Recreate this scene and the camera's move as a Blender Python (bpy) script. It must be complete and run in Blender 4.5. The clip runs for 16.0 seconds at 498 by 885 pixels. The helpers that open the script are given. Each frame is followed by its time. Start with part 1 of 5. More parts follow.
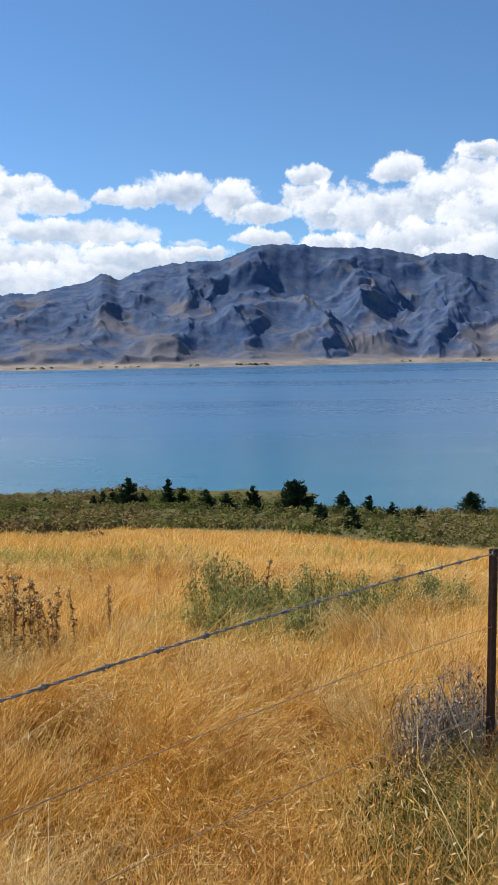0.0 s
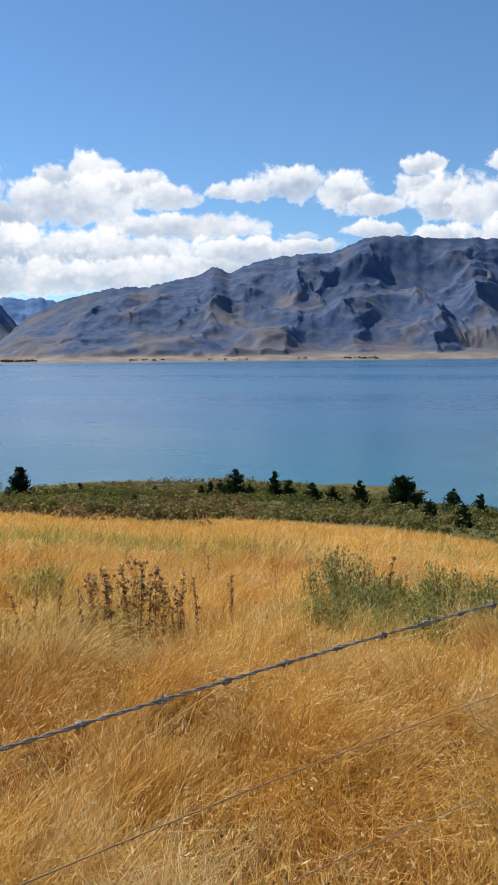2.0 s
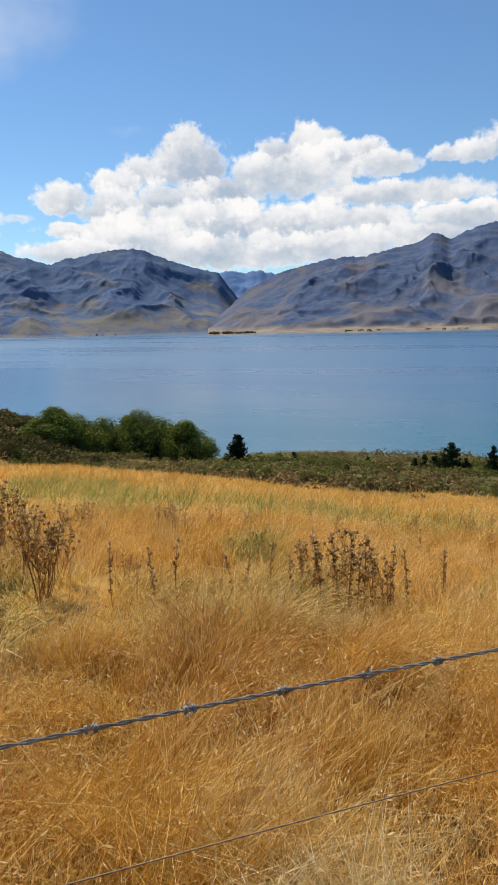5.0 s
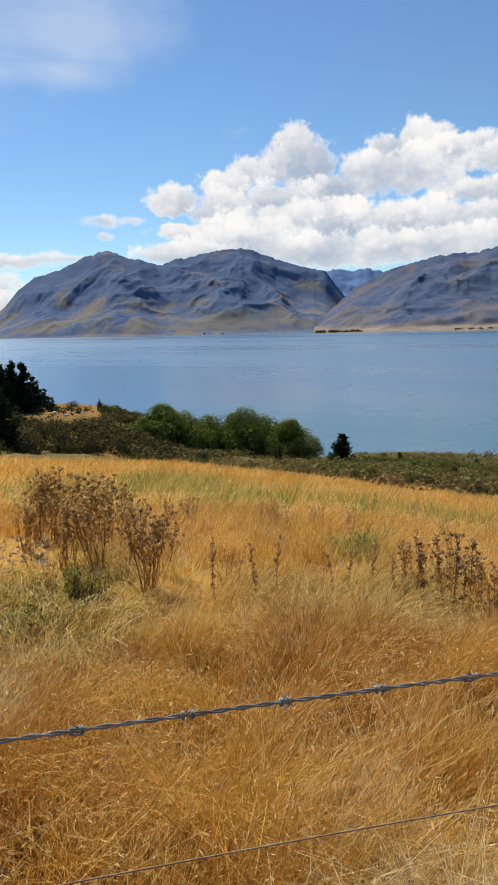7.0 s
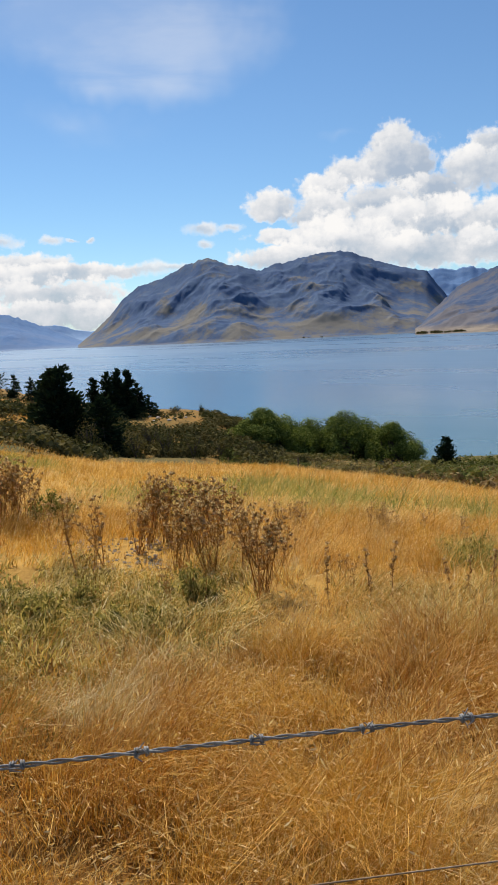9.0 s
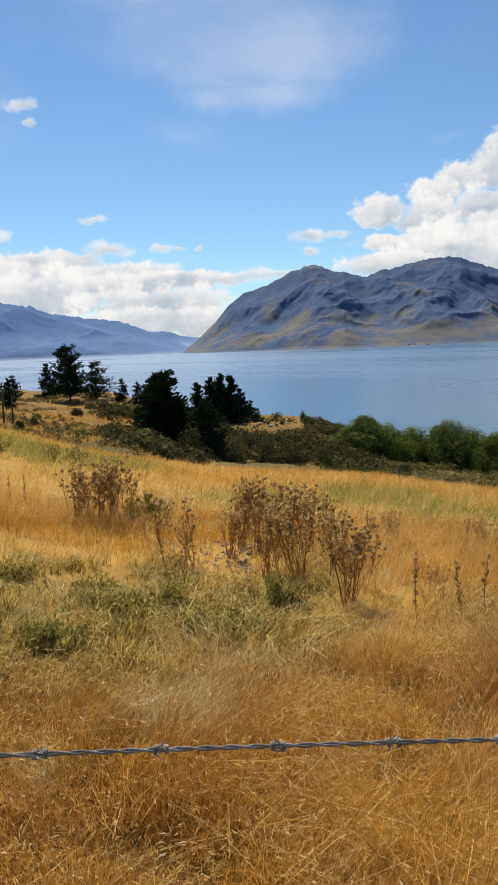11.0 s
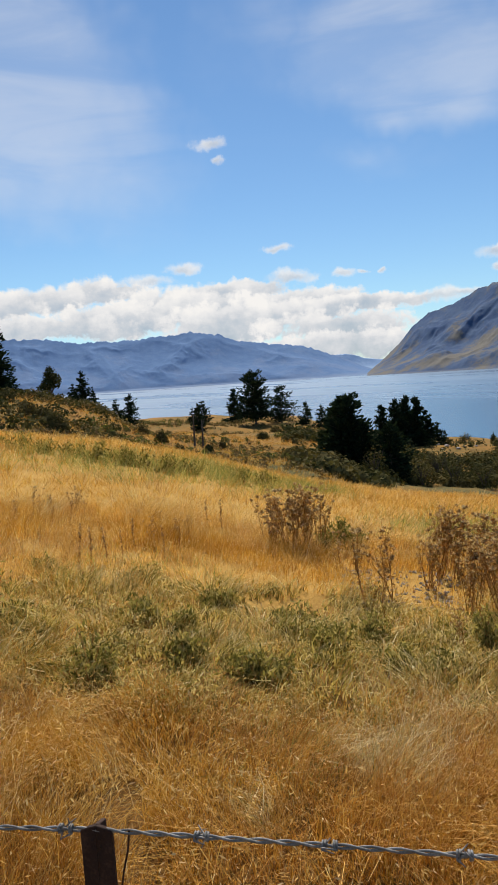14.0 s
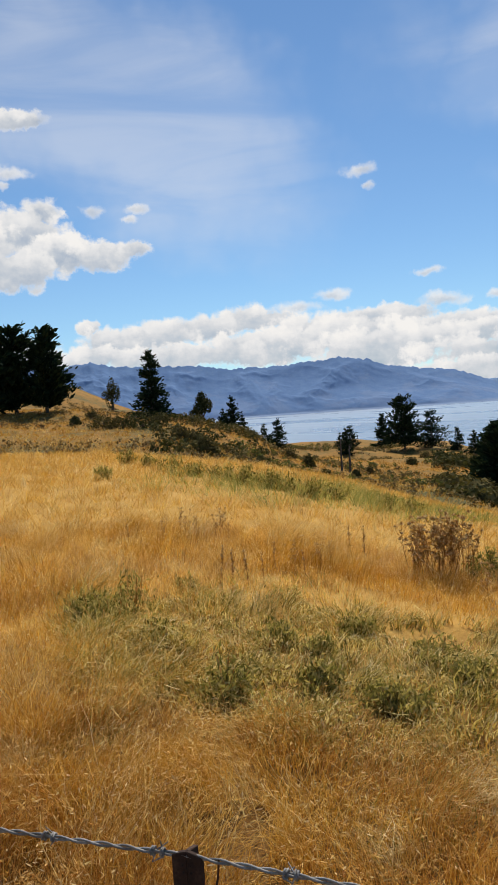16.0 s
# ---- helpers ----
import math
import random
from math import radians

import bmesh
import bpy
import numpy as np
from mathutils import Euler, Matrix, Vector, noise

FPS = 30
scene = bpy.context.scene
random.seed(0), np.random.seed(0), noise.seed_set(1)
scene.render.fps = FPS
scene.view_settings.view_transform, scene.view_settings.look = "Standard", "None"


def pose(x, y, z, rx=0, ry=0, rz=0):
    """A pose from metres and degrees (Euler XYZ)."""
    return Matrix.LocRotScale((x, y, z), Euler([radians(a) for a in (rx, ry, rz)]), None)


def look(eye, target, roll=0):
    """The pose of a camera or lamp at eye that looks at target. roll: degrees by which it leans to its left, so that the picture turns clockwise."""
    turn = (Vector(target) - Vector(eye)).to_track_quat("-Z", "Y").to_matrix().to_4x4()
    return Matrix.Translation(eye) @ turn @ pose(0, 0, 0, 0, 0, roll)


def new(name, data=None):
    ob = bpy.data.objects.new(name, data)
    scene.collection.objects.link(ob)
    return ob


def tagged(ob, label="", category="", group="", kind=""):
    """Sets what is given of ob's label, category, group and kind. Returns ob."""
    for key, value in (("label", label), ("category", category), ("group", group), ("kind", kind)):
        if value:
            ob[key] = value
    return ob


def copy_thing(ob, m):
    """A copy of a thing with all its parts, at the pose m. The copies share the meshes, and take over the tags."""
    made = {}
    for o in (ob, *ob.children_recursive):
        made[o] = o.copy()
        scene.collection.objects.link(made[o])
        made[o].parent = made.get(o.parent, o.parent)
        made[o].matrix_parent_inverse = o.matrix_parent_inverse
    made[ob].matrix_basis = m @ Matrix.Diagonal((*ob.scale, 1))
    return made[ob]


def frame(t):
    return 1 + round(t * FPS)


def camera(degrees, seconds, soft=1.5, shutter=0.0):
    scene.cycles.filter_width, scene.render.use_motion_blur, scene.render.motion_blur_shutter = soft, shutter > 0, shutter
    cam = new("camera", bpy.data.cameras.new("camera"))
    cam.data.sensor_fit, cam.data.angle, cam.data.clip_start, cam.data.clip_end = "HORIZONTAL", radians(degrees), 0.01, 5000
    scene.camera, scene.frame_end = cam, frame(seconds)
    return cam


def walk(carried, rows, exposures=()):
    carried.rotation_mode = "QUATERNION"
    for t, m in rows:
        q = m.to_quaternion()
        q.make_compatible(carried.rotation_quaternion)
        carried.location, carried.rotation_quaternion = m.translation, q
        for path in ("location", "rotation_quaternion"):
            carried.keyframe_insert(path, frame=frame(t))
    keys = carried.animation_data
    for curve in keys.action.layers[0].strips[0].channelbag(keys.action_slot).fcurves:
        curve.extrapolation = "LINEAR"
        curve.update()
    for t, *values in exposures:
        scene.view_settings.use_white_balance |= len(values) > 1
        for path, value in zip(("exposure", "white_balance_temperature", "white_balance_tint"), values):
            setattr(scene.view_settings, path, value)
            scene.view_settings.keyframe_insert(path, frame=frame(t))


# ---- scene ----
EYE = 1.65  # the eye stands this far above the verge; the lake lies 25 m below the eye
cam = camera(35.40, 16.0, soft=1.1)
ROWS = [  # seconds; place; turn
    (0.0, 0.000, -0.000, 0.000, 83.77, 0.89, 0.01),
    (0.5, -0.026, 0.011, 0.002, 83.92, 1.19, 3.80),
    (1.0, -0.067, 0.006, 0.004, 83.94, 1.41, 5.91),
    (1.5, -0.115, 0.070, -0.025, 83.78, 0.66, 6.57),
    (2.0, -0.166, 0.093, -0.027, 83.35, 0.46, 7.89),
    (2.5, -0.225, 0.128, -0.038, 82.97, -0.04, 10.22),
    (3.0, -0.270, 0.152, -0.058, 82.55, -0.08, 12.22),
    (3.5, -0.248, 0.148, -0.052, 82.05, 0.28, 15.82),
    (4.0, -0.208, 0.156, -0.053, 81.70, 0.83, 19.02),
    (4.5, -0.186, 0.161, -0.052, 81.52, 1.10, 21.55),
    (7.0, -0.176, 0.166, -0.061, 81.52, 1.41, 31.19),
    (7.5, -0.232, 0.139, -0.059, 81.55, 1.53, 34.15),
    (8.0, -0.274, 0.115, -0.056, 81.69, 1.70, 35.77),
    (10.5, -0.244, 0.178, -0.068, 82.68, 3.32, 43.63),
    (11.0, -0.210, 0.194, -0.070, 82.86, 2.40, 45.94),
    (11.5, -0.187, 0.198, -0.069, 83.06, 1.41, 48.07),
    (12.0, -0.189, 0.207, -0.071, 83.10, 1.45, 48.94),
    (12.5, -0.250, 0.207, -0.059, 83.32, 1.69, 50.31),
    (13.0, -0.304, 0.199, -0.050, 83.60, 2.27, 53.07),
    (13.5, -0.338, 0.168, -0.038, 84.13, 2.85, 55.26),
    (14.0, -0.355, 0.146, -0.026, 85.26, 3.89, 59.27),
    (14.5, -0.360, 0.140, -0.026, 86.03, 4.85, 61.36),
    (15.0, -0.364, 0.146, -0.025, 86.84, 5.23, 61.96),
    (15.5, -0.359, 0.180, -0.024, 87.51, 4.92, 66.34),
    (16.0, -0.346, 0.208, -0.033, 87.80, 3.95, 70.12),
]
walk(cam, [(t, pose(x, y, EYE + z, rx, ry, rz)) for t, x, y, z, rx, ry, rz in ROWS], [(0.0, 0.24, 6180, 10), (4.0, 0.14, 6580, 10), (8.0, 0.10, 6700, 10), (12.0, 0.06, 6760, 10), (16.0, 0.0, 6780, 10)])

# ---- light ----
SUN_AZ, SUN_EL = 62.0, 50.0


def polar(az, r, z=0.0):
    """A place from its bearing (degrees, to the left of the y axis), its distance and its height."""
    return Vector((-math.sin(radians(az)) * r, math.cos(radians(az)) * r, z))


sun = new("sun", bpy.data.lights.new("sun", "SUN"))
sun.data.energy, sun.data.angle, sun.data.color = 5.0, radians(0.5), (1.0, 0.95, 0.86)
sun.matrix_world = look(polar(SUN_AZ, 60, 60 * math.tan(radians(SUN_EL))), (0, 0, 0))
scene.view_settings.exposure = 0.1


class Nodes:
    """Short hand for building a node tree."""

    def __init__(self, tree):
        self.tree = tree
        tree.nodes.clear()

    def add(self, kind, **props):
        node = self.tree.nodes.new(kind)
        ins = props.pop("ins", {})
        for k, v in props.items():
            setattr(node, k, v)
        for k, v in ins.items():
            self.put(node.inputs[k], v)
        return node

    def put(self, socket, v):
        if isinstance(v, bpy.types.NodeSocket):
            self.tree.links.new(v, socket)
        elif v is not None:
            socket.default_value = v

    def math(self, op, a, b=None, c=None, clamp=False):
        node = self.add("ShaderNodeMath", operation=op, use_clamp=clamp)
        for s, v in zip(node.inputs, (a, b, c)):
            self.put(s, v)
        return node.outputs[0]

    def ramp(self, fac, stops, interp="LINEAR"):
        node = self.add("ShaderNodeValToRGB", ins={0: fac})
        r = node.color_ramp
        r.interpolation = interp
        while len(r.elements) < len(stops):
            r.elements.new(1.0)
        for e, (p, c) in zip(r.elements, stops):
            e.position = p
            e.color = c if len(c) == 4 else (*c, 1)
        return node.outputs[0]

    def noise(self, vec, scale, detail=4.0, rough=0.55, lac=2.0, distort=0.0):
        return self.add("ShaderNodeTexNoise", ins={"Vector": vec, "Scale": scale, "Detail": detail, "Roughness": rough,
                                                     "Lacunarity": lac, "Distortion": distort}).outputs[0]

    def span(self, v, a, b, c=0.0, d=1.0, smooth=False):
        node = self.add("ShaderNodeMapRange", clamp=True, interpolation_type="SMOOTHSTEP" if smooth else "LINEAR")
        for s, x in zip(node.inputs, (v, a, b, c, d)):
            self.put(s, x)
        return node.outputs[0]

    def mix(self, fac, a, b, mode="MIX"):
        node = self.add("ShaderNodeMix", data_type="RGBA", blend_type=mode)
        for i, v in ((0, fac), (6, a), (7, b)):
            if isinstance(v, tuple) and len(v) == 3:
                v = (*v, 1)
            self.put(node.inputs[i], v)
        return node.outputs[2]


# sky with a bank of cumulus over the mountains and thin high cloud
world = bpy.data.worlds.new("sky")
scene.world = world
world.use_nodes = True
n = Nodes(world.node_tree)
sky = n.add("ShaderNodeTexSky", sky_type="NISHITA", sun_disc=False, sun_elevation=radians(SUN_EL), sun_rotation=radians(-SUN_AZ),
            altitude=350.0, air_density=1.0, dust_density=0.03, ozone_density=2.5)
way = n.add("ShaderNodeTexCoord").outputs["Generated"]
xyz = n.add("ShaderNodeSeparateXYZ", ins={0: way})
az = n.math("MULTIPLY", n.math("ARCTAN2", n.math("MULTIPLY", xyz.outputs[0], -1.0), xyz.outputs[1]), 180 / math.pi)
el = n.math("MULTIPLY", n.math("ARCSINE", xyz.outputs[2]), 180 / math.pi)
flat = n.add("ShaderNodeCombineXYZ", ins={0: az, 1: el}).outputs[0]


def stirred(scale, detail, wide, tall, rough=0.6):
    """Bearing and height, pushed about by noise."""
    push = n.add("ShaderNodeTexNoise", ins={"Vector": flat, "Scale": scale, "Detail": detail, "Roughness": rough}).outputs[1]
    return n.add("ShaderNodeVectorMath", operation="MULTIPLY_ADD", ins={0: n.add("ShaderNodeVectorMath", operation="SUBTRACT", ins={0: push, 1: (0.5, 0.5, 0.5)}).outputs[0], 1: (wide, tall, 0), 2: flat}).outputs[0]


# heaps of cumulus: bearing, height, half width, half height in degrees, and how much greyer than its neighbours
HEADS = [(18.7, 12.3, 2.5, 1.4), (21.3, 11.7, 1.9, 1.1), (16.3, 11.3, 3.1, 1.2), (13.8, 10.8, 2.5, 0.9), (20.0, 10.4, 4.1, 1.6),
    (27.7, 12.2, 1.9, 1.6), (28.8, 10.9, 2.0, 1.7), (22.5, 10.3, 2.5, 1.7), (26.5, 10.9, 2.2, 2.1, -0.30), (25.1, 9.3, 1.9, 1.3, -0.18),
    (30.7, 10.6, 1.9, 1.1), (32.5, 9.7, 2.1, 1.2), (36.2, 8.8, 2.2, 1.1)]
SKIRT = [(12.8, 8.8, 6.2, 1.1), (7.6, 7.2, 5.2, 0.9), (32.6, 8.3, 2.8, 1.4), (29.2, 8.7, 3.4, 1.7), (35.1, 6.7, 2.7, 0.7),
    (26.4, 7.1, 7.3, 1.7, -0.04), (19.4, 7.1, 5.7, 1.5), (15.0, 7.1, 4.7, 1.2), (31.2, 6.5, 4.7, 1.2), (10.7, 6.1, 4.5, 0.9), (23.3, 5.3, 8.0, 1.3),
    (28.1, 5.3, 6.4, 1.0), (16.9, 5.5, 4.7, 1.1), (34.3, 5.6, 3.7, 0.7), (36.1, 5.0, 4.0, 0.5)]
EAST = [(4.8, 11.7, 2.9, 1.1), (7.4, 11.2, 2.3, 0.8), (10.0, 11.2, 1.2, 0.6), (1.0, 11.1, 2.4, 1.2), (-1.2, 10.1, 2.2, 0.8), (-4.4, 12.5, 1.5, 0.8),
    (-3.7, 11.3, 1.6, 0.9), (-10.8, 12.7, 2.0, 1.0), (-16.3, 13.5, 1.6, 0.6), (-15.7, 12.0, 2.5, 1.5), (-6.6, 10.4, 3.1, 1.5),
    (-14.0, 10.7, 3.8, 2.0), (-19.2, 10.7, 3.3, 2.5), (-9.7, 9.9, 4.0, 1.8), (-17.0, 9.2, 3.7, 2.0), (7.2, 7.2, 5.7, 0.9), (4.0, 7.5, 3.2, 0.6),
    (-1.1, 8.4, 2.3, 0.7), (4.0, 8.2, 1.6, 0.3), (-6.2, 8.1, 2.5, 0.6), (-12.8, 7.9, 5.4, 1.3), (-17.0, 7.0, 4.6, 1.3)]
LOOSE = [(41.4, 7.5, 1.3, 0.5), (39.4, 7.5, 0.9, 0.3), (41.3, 6.5, 0.7, 0.3), (56.7, 9.1, 1.0, 0.4), (51.9, 7.0, 0.9, 0.4), (50.6, 6.9, 0.6, 0.2),
    (49.2, 6.9, 0.4, 0.2), (31.8, 6.0, 3.8, 1.1), (34.9, 5.3, 4.6, 0.8)]
MIDDLE = [(55.9, 7.1, 1.9, 0.5), (60.1, 6.3, 4.6, 0.9), (55.5, 5.3, 5.4, 1.0), (50.8, 4.8, 5.5, 0.7), (46.3, 4.9, 4.8, 0.5), (43.7, 5.0, 2.2, 0.3),
    (62.6, 5.1, 3.9, 1.5), (58.7, 4.3, 6.3, 1.4), (52.5, 3.3, 5.8, 1.3), (50.0, 1.9, 3.9, 1.3), (54.2, 1.8, 6.4, 1.3)]
WEST = [(63.6, 8.1, 1.5, 0.4), (66.3, 7.3, 2.3, 0.5), (69.6, 6.7, 3.7, 1.0), (73.2, 6.4, 3.3, 1.1), (81.2, 6.7, 0.8, 0.6), (60.3, 5.6, 3.7, 1.2),
    (77.1, 5.9, 3.9, 1.3), (79.7, 5.7, 2.2, 1.3), (65.1, 5.4, 4.5, 1.5), (54.1, 4.5, 3.5, 1.2), (68.4, 4.7, 6.5, 1.4), (60.4, 3.7, 6.2, 1.3),
    (75.0, 4.5, 6.5, 1.0), (81.4, 4.7, 2.5, 0.9), (87.4, 5.4, 4.2, 1.1)]
AHEAD = [(84.0, 14.7, 1.5, 1.0), (85.6, 13.6, 3.4, 1.7), (82.4, 12.0, 3.4, 1.3), (79.7, 11.9, 2.7, 1.1), (77.6, 12.2, 1.3, 0.7),
    (86.1, 10.9, 3.3, 1.4), (88.7, 12.4, 3.3, 2.0), (80.4, 14.7, 1.0, 0.5), (77.4, 14.9, 1.1, 0.4), (77.8, 14.1, 0.6, 0.3), (85.6, 20.6, 2.7, 0.7),
    (84.0, 20.6, 1.4, 0.4), (85.9, 17.3, 1.6, 0.5), (86.4, 16.6, 0.5, 0.3), (61.0, 16.3, 1.3, 0.5), (60.4, 15.2, 0.6, 0.3)]
PUFFS = SKIRT[:2] + HEADS + SKIRT[2:] + EAST + LOOSE + AHEAD + WEST + MIDDLE


def heaps(a0, a1):
    """The cumulus between two bearings, heap before heap: how much of it covers the sky, and how bright it is."""
    way_in = stirred(0.5, 7.0, 2.1, 1.25, 0.66)
    coarse = n.add("ShaderNodeTexVoronoi", feature="SMOOTH_F1", ins={"Vector": way_in, "Scale": 0.62, "Smoothness": 0.35}).outputs[0]
    small = n.add("ShaderNodeTexVoronoi", feature="SMOOTH_F1", ins={"Vector": way_in, "Scale": 1.6, "Smoothness": 0.3}).outputs[0]
    fray = n.noise(flat, 2.3, 6.0, 0.62)
    knob = n.math("ADD", n.math("MULTIPLY", n.math("SUBTRACT", 0.42, coarse), 0.55), n.math("MULTIPLY", n.math("SUBTRACT", 0.42, small), 0.28))
    knob = n.math("ADD", knob, n.math("MULTIPLY", n.math("SUBTRACT", fray, 0.5), 0.55))
    outer, inner = n.math("ADD", knob, 1.20), n.math("ADD", knob, 0.80)
    blurred, core = n.math("ADD", knob, 1.25), n.math("ADD", knob, 0.30)
    relief = n.math("MULTIPLY_ADD", knob, 0.52, 0.43)
    cover, lit = 0.0, 0.6
    for pa, pe, wa, we, *grey in PUFFS:
        if pa + wa * 1.6 < a0 or pa - wa * 1.6 > a1:
            continue
        v = n.add("ShaderNodeVectorMath", operation="MULTIPLY_ADD", ins={0: way_in, 1: (1 / wa, 1 / we, 0), 2: (-pa / wa, -pe / we, 0)}).outputs[0]
        far_out = n.add("ShaderNodeVectorMath", operation="LENGTH", ins={0: v}).outputs[1]
        mask = n.span(far_out, outer, inner, smooth=True) if we > 0.55 else n.span(far_out, blurred, core, 0.0, 0.85, smooth=True)
        slope = n.add("ShaderNodeVectorMath", operation="DOT_PRODUCT", ins={0: v, 1: (0.08, 0.34, 0)}).outputs[1]
        glow = n.math("MULTIPLY_ADD", far_out, 0.22, slope)
        if grey:
            glow = n.math("ADD", glow, grey[0])
        mixed = n.add("ShaderNodeMix", data_type="FLOAT", ins={0: mask})
        n.put(mixed.inputs[2], lit)
        n.put(mixed.inputs[3], glow)
        lit = mixed.outputs[0]
        cover = n.math("MAXIMUM", cover, mask)
    lit = n.math("ADD", lit, n.math("ADD", relief, n.math("MULTIPLY", n.math("SUBTRACT", n.noise(n.add("ShaderNodeMapping", ins={0: flat, 3: (0.55, 1.0, 1)}).outputs[0], 0.55, 4.0, 0.55), 0.5), 0.9)))
    white = n.ramp(lit, [(0.12, (0.41, 0.47, 0.56)), (0.42, (0.59, 0.635, 0.70)), (0.68, (0.77, 0.79, 0.825)), (0.95, (0.89, 0.89, 0.895))])
    return n.math("MULTIPLY", cover, n.span(lit, 0.1, 0.5, 0.86, 1.0)), n.add("ShaderNodeBackground", ins={0: white, 1: 1.0}).outputs[0]


drawn = n.add("ShaderNodeSeparateXYZ", ins={0: stirred(0.10, 4.0, 16.0, 9.0)})


def oval(a, e, wa, we, power=1.0, tilt=0.0):
    """1 in the middle of a drawn-out patch of sky, falling to 0 at its rim and below 0 outside."""
    da, de = n.math("SUBTRACT", drawn.outputs[0], a), n.math("SUBTRACT", drawn.outputs[1], e)
    if tilt:
        de = n.math("SUBTRACT", de, n.math("MULTIPLY", da, tilt))
    da, de = n.math("DIVIDE", da, wa), n.math("DIVIDE", de, we)
    d = n.math("SQRT", n.math("ADD", n.math("MULTIPLY", da, da), n.math("MULTIPLY", de, de)))
    return n.math("MULTIPLY", n.math("SUBTRACT", 1.0, d), power)


# veils of thin ice cloud
combed = n.add("ShaderNodeMapping", ins={0: flat, 2: (0, 0, -0.5), 3: (0.06, 0.29, 1)}).outputs[0]
silk = n.span(n.noise(combed, 1.0, 6.0, 0.52, 2.0, 0.6), 0.30, 0.70, smooth=True)
veil = None
for patch in ((62, 17, 42, 15, 0.10, 0), (46.5, 21.5, 13, 6.2, 1.6, 0.12), (77.5, 21, 19, 9.5, 1.7, 0.3), (48.9, 14.6, 8, 2.2, 0.5, 0), (56.8, 23.5, 7, 5, 0.5, 0), (31.3, 12.8, 3, 0.6, 0.35, 0)):
    v = n.math("MAXIMUM", oval(*patch), 0.0)
    veil = v if veil is None else n.math("MAXIMUM", veil, v)
veil = n.math("MULTIPLY", n.math("MULTIPLY", n.span(veil, 0.0, 1.0, smooth=True), n.math("ADD", n.math("MULTIPLY", silk, 0.65), 0.35)), 0.44)
clear = n.mix(1.0, sky.outputs[0], (0.76, 0.97, 1.12), "MULTIPLY")
blue = n.add("ShaderNodeBackground", ins={0: clear, 1: 0.094})
ice = n.add("ShaderNodeBackground", ins={0: (0.80, 0.84, 0.91, 1), 1: 0.95})
thin = n.add("ShaderNodeMixShader", ins={0: veil, 1: blue.outputs[0], 2: ice.outputs[0]}).outputs[0]
full = None
for a0, a1 in ((62, 120), (44, 62), (26, 44), (8, 26), (-60, 8)):
    cover, heap = heaps(a0, a1)
    part_sky = n.add("ShaderNodeMixShader", ins={0: cover, 1: thin, 2: heap}).outputs[0]
    full = part_sky if full is None else n.add("ShaderNodeMixShader", ins={0: n.math("LESS_THAN", az, a1), 1: full, 2: part_sky}).outputs[0]
high_sky = n.math("GREATER_THAN", n.math("ABSOLUTE", n.math("SUBTRACT", el, 11.5)), 12.5)
n.add("ShaderNodeOutputWorld", ins={0: n.add("ShaderNodeMixShader", ins={0: high_sky, 1: full, 2: thin}).outputs[0]})

# ---- materials ----
def material(name):
    m = bpy.data.materials.new(name)
    m.use_nodes = True
    k = Nodes(m.node_tree)
    k.out = k.add("ShaderNodeOutputMaterial")
    return m, k


def where(k):
    return k.add("ShaderNodeNewGeometry").outputs["Position"]


def surface(k, color, rough=0.8, bump=None, strength=0.3, dist=0.01, metal=0.0, spec=0.3, **more):
    ins = {"Base Color": color if not (isinstance(color, tuple) and len(color) == 3) else (*color, 1), "Roughness": rough, "Metallic": metal, "Specular IOR Level": spec}
    ins.update(more)
    b = k.add("ShaderNodeBsdfPrincipled", ins=ins)
    if bump is not None:
        k.put(b.inputs["Normal"], k.add("ShaderNodeBump", ins={"Strength": strength, "Distance": dist, "Height": bump}).outputs[0])
    k.put(k.out.inputs[0], b.outputs[0])
    return b


def plain_mat(name, stops, scale=6.0, rough=0.8, strength=0.4, dist=0.01, metal=0.0, spec=0.3, each=0.0):
    """Colours by noise at two scales, with relief; each: how far single pieces differ."""
    m, k = material(name)
    p = where(k)
    a, b = k.noise(p, scale, 5, 0.6), k.noise(p, scale * 7, 3, 0.6)
    fac = k.math("ADD", k.math("MULTIPLY", a, 0.65), k.math("MULTIPLY", b, 0.35))
    if each:
        fac = k.math("ADD", fac, k.math("MULTIPLY", k.math("SUBTRACT", k.add("ShaderNodeNewGeometry").outputs["Random Per Island"], 0.5), each))
    surface(k, k.ramp(k.span(fac, 0.25, 0.75), stops), rough, b, strength, dist, metal, spec)
    return m


